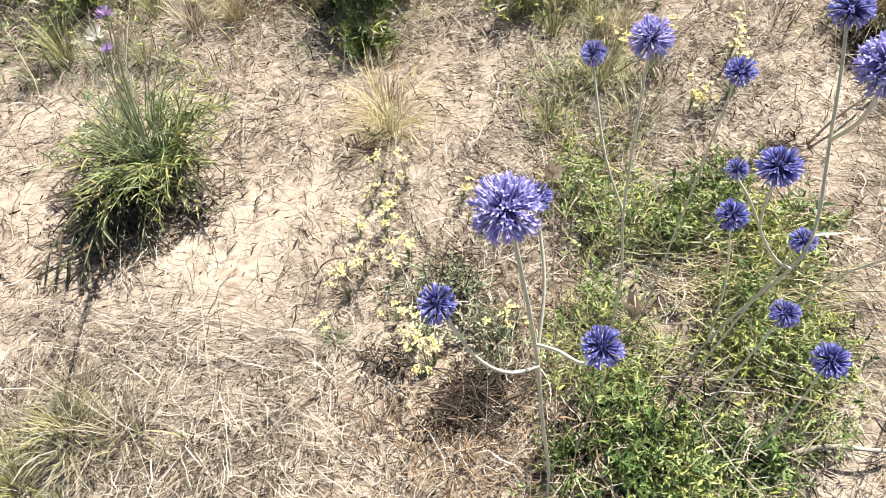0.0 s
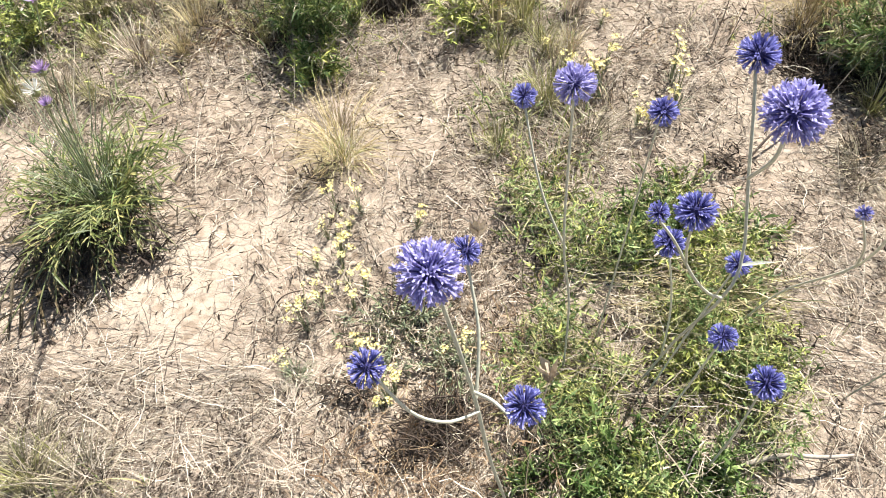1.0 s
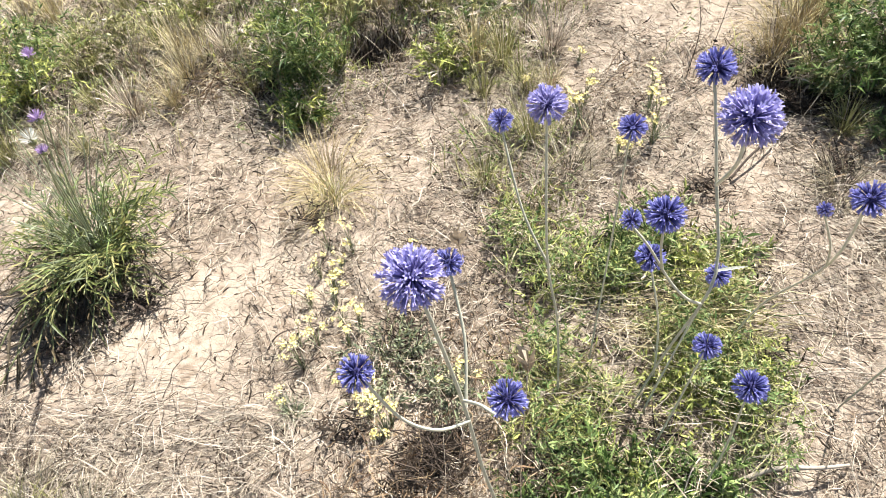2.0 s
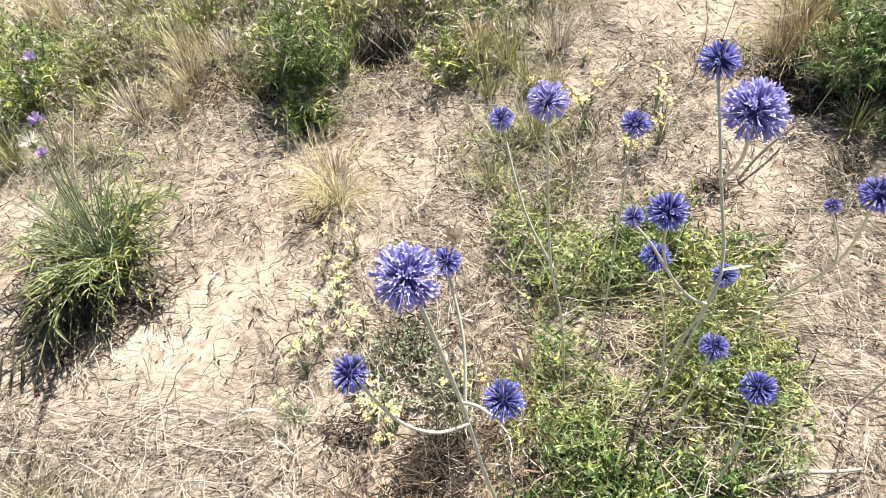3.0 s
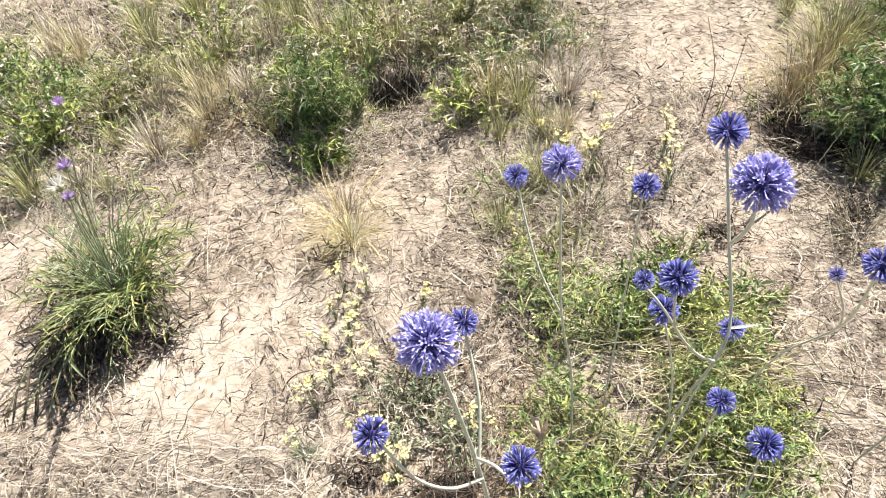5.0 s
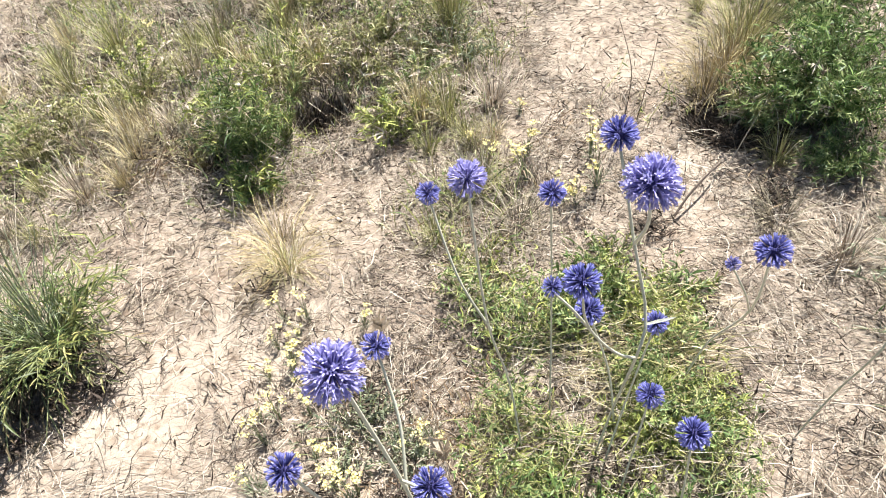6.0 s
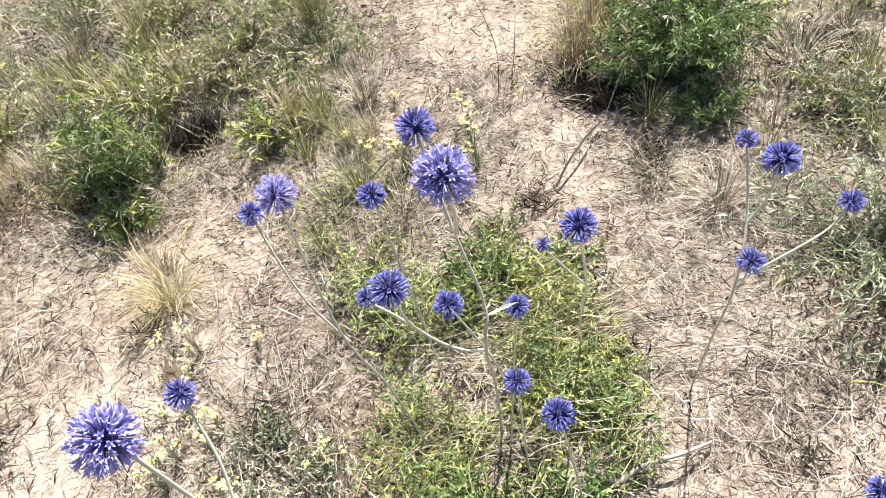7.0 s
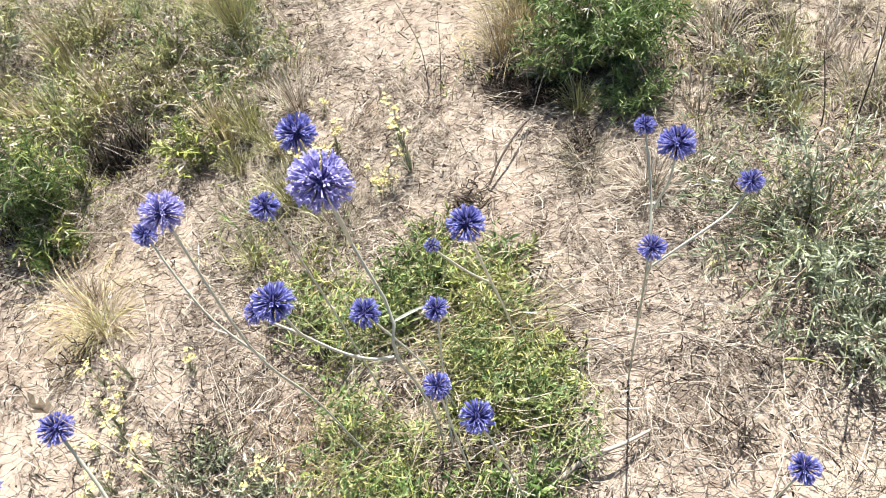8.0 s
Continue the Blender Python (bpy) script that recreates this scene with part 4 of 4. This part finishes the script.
leafy(146, 0.22, 0.455, 0.07, 0.055, 50, 26, 0.0140, 0.0028, DARK_GREEN, "dark green herb beside the thistle stem", "herb", "low_herb", upright=0.2, pale=GREEN, dry=0.15)
leafy(147, 0.45, 0.455, 0.08, 0.060, 60, 26, 0.0140, 0.0030, LUSH, "deep green herb at the edge of the sand", "herb", "low_herb", upright=0.2, pale=GREEN, dry=0.1)
leafy(122, 0.5, 0.62, 0.1, 0.06, 80, 28, 0.0140, 0.0030, LIME, "yellow-green herb under the thistles", "herb", "low_herb", upright=0.2)

# dark plant added to deepen the shade left of the bush
leafy(138, 0.925, 1.27, 0.09, 0.07, 40, 20, 0.020, 0.0022, TWIG, "dark leafy fill standing in for shade under the bush", "dead plant", "withered_and_shade_plant", TWIG, 0.3, dry=0.35)
leafy(140, -0.36, 1.59, 0.12, 0.07, 24, 20, 0.022, 0.0022, TWIG, "dead brown undergrowth beside the green shrub", "dead plant", "withered_and_shade_plant", TWIG, 0.3, dry=0.5)
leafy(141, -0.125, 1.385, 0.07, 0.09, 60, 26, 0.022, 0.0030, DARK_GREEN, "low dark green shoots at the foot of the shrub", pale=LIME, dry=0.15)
# dark plant added to deepen the shade in the hollow
leafy(139, 0.03, 1.60, 0.05, 0.05, 16, 16, 0.018, 0.0024, TWIG, "dark leafy fill standing in for shade beside the shrub", "dead plant", "withered_and_shade_plant", TWIG, 0.3)

# tufts of dry and half-green grass
grass_tuft(220, -0.075, 1.175, 170, 0.15, 0.095, 0.0010, GOLD, "tan tuft of fine dry grass", 1.7, 30)
grass_tuft(226, -0.055, 1.12, 150, 0.13, 0.075, 0.0010, GOLD, "low tan grass drooping before the tuft", 1.6, 20)
grass_tuft(225, -0.065, 1.10, 90, 0.07, 0.06, 0.0011, OLIVE, "low half-green grass before the tan tuft", 1.4, 20)
grass_tuft(221, 1.00, 1.43, 300, 0.17, 0.17, 0.0013, GOLD, "tan dry grass tuft beside the dark bush", 0.8, 60, stalks=20)
grass_tuft(227, 0.915, 1.375, 150, 0.12, 0.16, 0.0011, GOLD, "sparse tan grass leaning out beside the bush", 0.9, 20, stalks=10)
grass_tuft(222, 1.09, 1.53, 460, 0.19, 0.22, 0.0014, OLIVE, "half-green grass tuft beside the dark bush", 0.6, 60)
grass_tuft(223, -0.13, 0.665, 90, 0.035, 0.035, 0.0012, GREY_GREEN, "tiny grey-green grass tuft on the sand", 0.9, 12)
grass_tuft(224, 0.42, 1.86, 260, 0.10, 0.30, 0.0014, OLIVE, "tall olive grass tuft at the edge of open sand", 0.4, 40, stalks=26)


def build_tufts():
    """Four kinds of tuft, repeated with their own size and turn."""
    rng = np.random.default_rng(91)
    kinds = [(301, 110, 0.075, 0.13, 0.0015, BLOND, "blond tuft of dry grass"), (302, 110, 0.075, 0.12, 0.0016, OLIVE, "half-dry olive grass tuft"),
             (303, 120, 0.085, 0.11, 0.0015, STRAW, "pale dry grass tuft"), (304, 90, 0.065, 0.10, 0.0016, GREEN, "small green grass tuft"), (305, 100, 0.09, 0.07, 0.0011, DULL, "grey-brown withered grass tuft")]
    areas = [  # centre, radii, how many, which kinds
        (-0.55, 1.85, 0.60, 0.38, 46, (0, 1, 2, 4, 1)), (0.10, 2.00, 0.45, 0.30, 30, (1, 0, 2, 3)), (-0.38, 1.57, 0.22, 0.14, 7, (4, 4, 2)),
        (0.28, 1.50, 0.20, 0.18, 12, (0, 2, 1)), (-0.56, 0.50, 0.18, 0.10, 11, (4, 4, 1, 4)), (-0.62, 1.35, 0.22, 0.14, 7, (4, 4, 1)),
        (1.02, 0.90, 0.20, 0.12, 4, (4, 2, 4)), (1.35, 1.05, 0.25, 0.28, 18, (4, 1, 2)), (1.00, 1.10, 0.14, 0.05, 3, (1, 4, 4)),
        (1.25, 1.9, 0.4, 0.3, 14, (0, 1)), (0.33, 1.18, 0.16, 0.14, 5, (1, 4, 2))]
    masters = {}
    for cx, cy, rx, ry, n, which in areas:
        for i in range(n):
            a, r = rng.uniform(0, 6.283), math.sqrt(rng.random())
            x, y = cx + rx * r * math.cos(a), cy + ry * r * math.sin(a)
            kind = which[i % len(which)]
            size, turn = rng.uniform(0.6, 1.25), rng.uniform(0, 360)
            if float(bare(np.array([x]), np.array([y]))[0]) > 0.6 or math.hypot(x - 0.06, y - 1.44) < 0.11:
                continue
            if kind not in masters:
                seed, nb, sp, h, w, mat, lab = kinds[kind]
                masters[kind] = grass_tuft(seed, x, y, nb, sp, h, w, mat, lab, 0.9, 24, stalks=5, group="grass tufts on the slope")
            else:
                copy_thing(masters[kind], pose(*seat(x, y), 0, 0, turn) @ Matrix.Scale(size, 4))


build_tufts()


# ---- yellow wildflowers ----
def bloom_mesh(seed):
    """A tiny flower of four cupped petals."""
    rng = np.random.default_rng(seed)
    a = np.arange(4) * np.pi / 2 + rng.normal(0, 0.1, 4)
    d = np.stack([np.cos(a), np.sin(a), rng.uniform(0.2, 0.6, 4)], -1)
    p = d[:, None] * np.array([0.0, 0.5, 1.0])[None, :, None] * 0.0025
    me = mesh_of("bloom", *ribbons(p, np.tile([[0.0007, 0.0021, 0.0011]], (4, 1)), np.stack([-d[:, 1], d[:, 0], 0 * a], -1)))
    me.materials.append(YELLOW)
    return me


BLOOMS = [bloom_mesh(i) for i in range(3)]


def yellow_flower(seed, height):
    """A thin plant with clusters of tiny pale yellow four-petalled flowers."""
    rng = np.random.default_rng(seed)
    top = thing("yellow_wildflower", (0, 0, 0), "thin wildflower with clusters of tiny pale yellow blooms", "wildflower", "yellow wildflowers")
    for i in range(int(rng.integers(2, 5))):
        a, out = rng.uniform(0, 6.283), rng.uniform(0.0, 0.028)
        tip = Vector((math.cos(a) * out, math.sin(a) * out, height * rng.uniform(0.75, 1.1)))
        p = curve([(0, 0, 0), (tip.x * 0.3, tip.y * 0.3, tip.z * 0.6), tip], 6)
        stem = part("stem", tubes(p[None], np.linspace(0.0009, 0.0006, 6)[None], 4), GREEN_STEM, top)
        for _ in range(int(rng.integers(11, 19))):
            bloom = new("bloom", BLOOMS[int(rng.integers(3))])
            bloom.parent = stem
            bloom.matrix_local = Matrix.Translation(Vector(tip) + Vector(rng.normal(0, 1, 3) * np.array([0.0046, 0.0046, 0.0036]))) @ Euler((float(rng.normal(0, 0.4)), float(rng.normal(0, 0.4)), float(rng.uniform(0, 6.3)))).to_matrix().to_4x4()
    n = 16
    sh = blades_from(rng, n, 0.02, height * 0.7, 0.002, 0.6, k=4, base_r=0.004)
    part("foliage", ribbons(*sh), GREY_GREEN, top)
    return top


def build_yellow_flowers():
    rng = np.random.default_rng(17)
    kinds = [yellow_flower(400 + i, h) for i, h in enumerate((0.06, 0.09, 0.07, 0.08))]
    spots = [(-0.105, 0.868), (-0.092, 0.786), (-0.019, 0.81), (-0.028, 0.971), (-0.048, 0.941), (-0.117, 0.746), (-0.062, 0.886), (-0.087, 0.927),
             (0.005, 0.606), (-0.011, 0.644), (0.022, 0.627), (0.148, 0.683), (-0.036, 0.70), (-0.14, 0.678), (0.456, 1.237), (0.587, 1.169), (0.532, 1.134),
             (0.385, 1.293), (0.378, 1.381), (0.269, 1.506), (0.512, 1.144), (0.011, 0.619), (0.073, 0.929), (0.128, 0.667), (-0.121, 0.79), (-0.42, 2.137), (-0.28, 2.153),
             (-0.20, 1.66), (-0.05, 0.83), (-0.07, 0.98), (0.48, 1.31), (0.605, 1.255), (0.50, 1.45), (-0.06, 0.86), (-0.04, 0.78), (0.0, 0.67)]
    for i, (x, y) in enumerate(spots):
        m = pose(*seat(x, y), 0, 0, float(rng.uniform(0, 360))) @ Matrix.Scale(float(rng.uniform(0.75, 1.1)) * (1.45 if i in (14, 15, 16, 20, 30, 31) else 1.0), 4)
        if i < 4:
            kinds[i].matrix_basis = m
        else:
            copy_thing(kinds[i % 4], m)


build_yellow_flowers()


# ---- single stalks and a stick ----
def dry_stalk(seed, base, tip, r, label, spikelet=0.0):
    rng = np.random.default_rng(seed)
    root = Vector(seat(*base))
    top = thing("dry_stalk", root, label, "dry stalk")
    t = Vector(tip) - root
    mid = t * 0.5 + Vector(rng.normal(0, 0.012, 3))
    p = curve([(0, 0, 0), mid, t], 12)
    part("stalk", tubes(p[None], np.linspace(r, r * 0.5, 12)[None], 5), STRAW if spikelet else TWIG, top, smooth=True)
    if spikelet:
        for _ in range(9):
            d = unit(np.array([rng.normal(0, 0.35), rng.normal(0, 0.35), 1.0]))
            c = np.array(t) - np.array([0, 0, 1]) * rng.random() * spikelet * 0.6
            q = c + d * np.array([0, 0.45, 1.0])[:, None] * spikelet * 0.6
            part("husk", ribbons(q[None], np.array([[0.0008, 0.0052, 0.0005]]), unit(np.cross(d, rng.normal(0, 1, 3)))[None]), STRAW, top, "pale dry seed husk")
    return top


dry_stalk(501, (0.21, 0.40), (0.176, 0.300, 0.690), 0.0006, "thin dry grass stalk with pale seed husks", 0.026)
dry_stalk(502, (0.19, 0.47), (0.150, 0.430, 0.645), 0.0006, "thin dry grass stalk with pale seed husks", 0.024)
dry_stalk(503, (1.20, 0.76), (1.27, 0.83, 0.16), 0.0016, "bare dark dry stalk beside the feathery plant")
dry_stalk(504, (1.25, 0.72), (1.36, 0.80, 0.24), 0.0018, "bare dark dry stalk beside the feathery plant")
dry_stalk(505, (0.72, 1.36), (0.70, 1.38, 0.24), 0.0010, "thin dark weed stalk standing at the open sand")
dry_stalk(506, (0.74, 1.34), (0.78, 1.36, 0.20), 0.0009, "thin dark weed stalk standing at the open sand")


def dead_stick(seed, a, b, r, label, mat=GREY_STRAW):
    rng = np.random.default_rng(seed)
    root = Vector(seat(*a))
    end = Vector((b[0] - a[0], b[1] - a[1], 0.012))
    pts = [(0, 0, r + 0.012)] + [tuple(end * f + Vector((rng.normal(0, 0.004), rng.normal(0, 0.004), r + 0.024))) for f in (0.3, 0.65)] + [tuple(end + Vector((0, 0, r)))]
    p = curve(pts, 14)
    ob = part("dead_stick", tubes(p[None], (np.linspace(r, r * 0.6, 14) * rng.uniform(0.85, 1.1, 14))[None], 7), mat, smooth=True)
    ob.location = root
    tagged(ob, label, "stick")


dead_stick(1, (0.505, 0.462), (0.655, 0.462), 0.0040, "grey weathered dead stick lying on the litter")
dead_stick(2, (0.655, 0.600), (0.780, 0.588), 0.0011, "thin pale dead stick lying on the litter")
dead_stick(3, (0.03, 1.50), (0.11, 1.33), 0.0016, "thin dead stick lying on pale straw")
dead_stick(4, (0.700, 1.035), (0.860, 1.155), 0.0028, "dark dead stick lying on pale straw", TWIG)


def twig_heap(seed, x, y, r, n, label):
    """Loose dark twigs that imitate shade: the thicker ones one by one, the fine rest joined."""
    rng = np.random.default_rng(seed)
    root = seat(x, y)
    top = thing("twig_heap", root, label, "twig heap")
    for _ in range(n):
        a, q = float(rng.uniform(0, 6.283)), r * math.sqrt(float(rng.random()))
        tw = new("twig", TWIGS[int(rng.integers(len(TWIGS)))])
        tw.parent = top
        tw.matrix_local = Matrix.Translation((q * math.cos(a), q * math.sin(a), 0.004 + 0.045 * float(rng.random()) ** 1.5)) @ Euler((0, float(rng.normal(0, 0.35)), float(rng.uniform(0, 6.3)))).to_matrix().to_4x4()
    a, q = rng.uniform(0, 6.283, n * 2), r * np.sqrt(rng.random(n * 2))
    p, w, _ = lying_blades(rng, x + q * np.cos(a), y + q * np.sin(a), 0.04, 0.0016, 0.04, curl=0.5, tilt=0.35)
    tagged(part("fine_shade_twigs", tubes(p - np.array(root), w * 0.5), LEAF_AND_SHADE, top), kind="stuff")
    return top


dead_stick(5, (-0.335, 1.04), (-0.355, 1.36), 0.0008, "long thin straw lying on the sand")
dead_stick(6, (0.020, 1.03), (0.035, 1.24), 0.0008, "long thin straw lying on the sand")
dead_stick(7, (-0.175, 0.775), (-0.125, 0.815), 0.0016, "short dark twig lying on the sand", TWIG)


def fallen_flower(x, y):
    rng = np.random.default_rng(88)
    top = thing("fallen_flower", seat(x, y), "faded white flower head fallen on the sand", "flower")
    knapweed_head(top, Vector((0, 0, 0.009)), 0.024, WHITE_PETAL, rng, "faded white petals")


fallen_flower(-0.572, 0.905)


def twig_mesh(seed):
    rng = np.random.default_rng(seed)
    k = 5
    p = np.stack([np.linspace(-0.5, 0.5, k) * rng.uniform(0.04, 0.09), rng.normal(0, 0.003, k), rng.normal(0, 0.002, k)], -1)
    me = mesh_of("twig", *tubes(p[None], (np.linspace(1, 0.5, k) * rng.uniform(0.0009, 0.0016))[None], 4))
    me.materials.append(TWIG)
    return me


TWIGS = [twig_mesh(i) for i in range(6)]
# twigs added to darken spots that are only shaded
twig_heap(1, 0.04, 1.605, 0.07, 90, "dark twigs standing in for the shade of a hollow")
twig_heap(2, -0.26, 1.53, 0.05, 40, "dark twigs standing in for shade beside a green shrub")
twig_heap(3, 0.925, 1.28, 0.085, 150, "dark twigs standing in for shade under the green bush")
twig_heap(4, 0.09, 0.56, 0.05, 70, "dark twigs standing in for a shaded spot in the litter")


# ---- grasses and weeds further off ----
def standing(rng, x, y, height, width, k=4):
    """Single blades that stand up and arch over."""
    n = len(x)
    ang, h = rng.uniform(0, 6.283, n), height * np.clip(rng.lognormal(0, 0.45, n), 0.35, 2.0)
    s = np.linspace(0, 1, k)[None]
    over = h[:, None] * rng.uniform(0.1, 1.0, (n, 1)) * s ** 1.7
    px, py = x[:, None] + np.cos(ang)[:, None] * over, y[:, None] + np.sin(ang)[:, None] * over
    pz = ground_z(x, y)[:, None] + h[:, None] * (s - rng.uniform(0.05, 0.45, (n, 1)) * s * s)
    w = width * rng.lognormal(0, 0.3, (n, 1)) * (1 - 0.85 * s ** 2)
    side = unit(np.stack([-np.sin(ang), np.cos(ang), rng.normal(0, 0.5, n)], -1))
    return np.stack([px, py, pz], -1), w, side


def build_meadow():
    rng = np.random.default_rng(61)
    x, y = scatter(rng, 84000, lambda x, y: meadow_area(x, y) * np.clip(0.15 + 1.2 * value_noise(x, y, 0.11, 62), 0, 1))
    p, w, s = standing(rng, x, y, 0.046, 0.0024)
    k = value_noise(x, y, 0.17, 63) * 0.7 + rng.random(len(x)) * 0.45
    rows = (("straw_meadow", -1, 0.53, STRAW, "standing pale dry grass between the weeds"), ("blond_meadow", 0.53, 0.60, BLOND, "standing blond grass between the weeds"), ("olive_meadow", 0.60, 0.69, OLIVE, "half-green olive grass between the weeds"),
            ("green_meadow", 0.69, 0.80, GREEN, "green grass blades between the weeds"), ("lime_meadow", 0.80, 9, LIME, "yellow-green grass blades between the weeds"))
    for nm, lo, hi, mat, lab in rows:
        q = (k >= lo) & (k < hi)
        tagged(part(nm, ribbons(p[q], w[q], s[q]), mat), lab, "grass", kind="stuff")
    x, y = scatter(rng, 7000, lambda x, y: meadow_area(x, y) * np.clip(1.8 * value_noise(x, y, 0.13, 64) - 0.55, 0, 1))
    tagged(part("weed_tangle", sprigs(rng, x, y, 0.07, 0.011, 0.0026, 0.45, ("leafy_weed_cover", "lime_weed_cover")), OLIVE), "thin sprawling stems of weeds among dry grass", "ground cover", kind="stuff")


# ---- the low green tangle ----
def sprigs(rng, x, y, length, leaf_len, leaf_w, split, names, lift=0.02):
    """Sprawling stems set with small leaves; returns the stems."""
    p, w, s = lying_blades(rng, x, y, length, 0.0010, lift, k=5, curl=0.2, tilt=0.6)
    n, m = len(x), 12
    t = rng.uniform(0.1, 1, (n, m)) * 3.999
    i = t.astype(int)
    f = (t - i)[..., None]
    at = (p[np.arange(n)[:, None], i] * (1 - f) + p[np.arange(n)[:, None], i + 1] * f).reshape(-1, 3)
    out = unit(np.stack([rng.normal(0, 1, n * m), rng.normal(0, 1, n * m), rng.normal(0.5, 0.5, n * m)], -1))
    ln = leaf_len * rng.lognormal(0, 0.3, n * m)
    lp = at[:, None] + out[:, None] * ln[:, None, None] * np.array([0, 0.45, 1.0])[None, :, None]
    lp[:, :, 2] = np.maximum(lp[:, :, 2], 0.002)
    lw = leaf_w * rng.lognormal(0, 0.25, (n * m, 1)) * np.array([[0.5, 1, 0.15]])
    sd = unit(np.cross(out, rng.normal(0, 1, (n * m, 3))))
    k = np.repeat(value_noise(x, y, 0.09, 43) + rng.normal(0, 0.12, n) - 0.3 * blob(x, y, 0.33, 0.44, 0.22, 0.13, 0.5), m)
    for nm, lo, hi, mat, lab in ((names[0], -9, split, GREEN, "small green leaves on sprawling stems"), (names[1], split, 9, LIME, "small yellow-green leaves on sprawling stems")):
        q = (k >= lo) & (k < hi)
        tagged(part(nm, ribbons(lp[q], lw[q], sd[q]), mat), lab, "ground cover", kind="stuff")
    return tubes(p, np.maximum(w, 0.0006) * 0.5)


def build_green_mat():
    rng = np.random.default_rng(31)

    def mound(x, y):
        return np.clip(2.4 * value_noise(x, y, 0.07, 41) - 0.75, 0, 1)

    def dens(x, y):
        return np.clip(mat_area(x, y) * (0.04 + 1.2 * mound(x, y) + 0.6 * (value_noise(x, y, 0.025, 42) - 0.5)), 0, 1)

    # sprawling grass blades, piled up in low mounds
    x, y = scatter(rng, 34000, dens, -0.1, 0.9, 0.15, 1.2)
    p, w, s = lying_blades(rng, x, y, 0.036, 0.0015, 0.012 + 0.05 * mound(x, y), k=5, curl=0.4, tilt=0.35)
    k = 0.6 * rng.random(len(x)) + 0.4 * value_noise(x, y, 0.07, 45) + 0.28 * blob(x, y, 0.42, 0.72, 0.22, 0.16, 0.6) - 0.22 * blob(x, y, 0.33, 0.44, 0.22, 0.13, 0.5)
    for nm, lo, hi, mat, lab in (("green_ground_cover", -9, 0.38, GREEN, "low tangle of fine green leaves over dry litter"), ("yellow_green_ground_cover", 0.38, 0.54, LIME, "low yellow-green blades among the green leaves"), ("olive_ground_cover", 0.54, 9, OLIVE, "low olive blades drying among green leaves")):
        q = (k >= lo) & (k < hi)
        tagged(part(nm, ribbons(p[q], w[q], s[q]), mat), lab, "ground cover", kind="stuff")
    x, y = scatter(rng, 12500, dens, -0.1, 0.9, 0.15, 1.2)
    stems = sprigs(rng, x, y, 0.045, 0.0095, 0.0027, 0.57, ("leafy_ground_cover", "lime_leafy_ground_cover"), 0.012 + 0.055 * mound(x, y))
    x, y = scatter(rng, 9000, lambda x, y: mat_area(x, y) * np.clip(1.3 * value_noise(x, y, 0.08, 44) - 0.1, 0, 1), -0.1, 0.9, 0.15, 1.2)
    q, u, sd = lying_blades(rng, x, y, 0.07, 0.0009, 0.045, k=6, curl=0.2, tilt=0.2, heading=rng.normal(-0.3, 0.7, len(x)))
    tagged(part("straw_ground_cover", ribbons(q, u, sd), STRAW), "pale dry blades lying over the green tangle", "dry grass", kind="stuff")
    x, y = scatter(rng, 22000, lambda x, y: blob(x, y, 0.52, 0.76, 0.17, 0.15, 0.6, -20) * np.clip(1.6 * value_noise(x, y, 0.07, 47) - 0.2, 0, 1), -0.1, 0.9, 0.15, 1.2)
    q, u, sd = lying_blades(rng, x, y, 0.075, 0.0011, 0.045, k=6, curl=0.16, tilt=0.2, heading=np.full(len(x), -0.3))
    tagged(part("blond_ground_cover", ribbons(q, u, sd), BLOND), "yellowing grass laid flat over the green tangle", "dry grass", kind="stuff")
    tagged(part("sprig_tangle", stems, OLIVE), "thin sprawling olive stems of the ground cover", "ground cover", kind="stuff")


build_green_mat()
build_meadow()
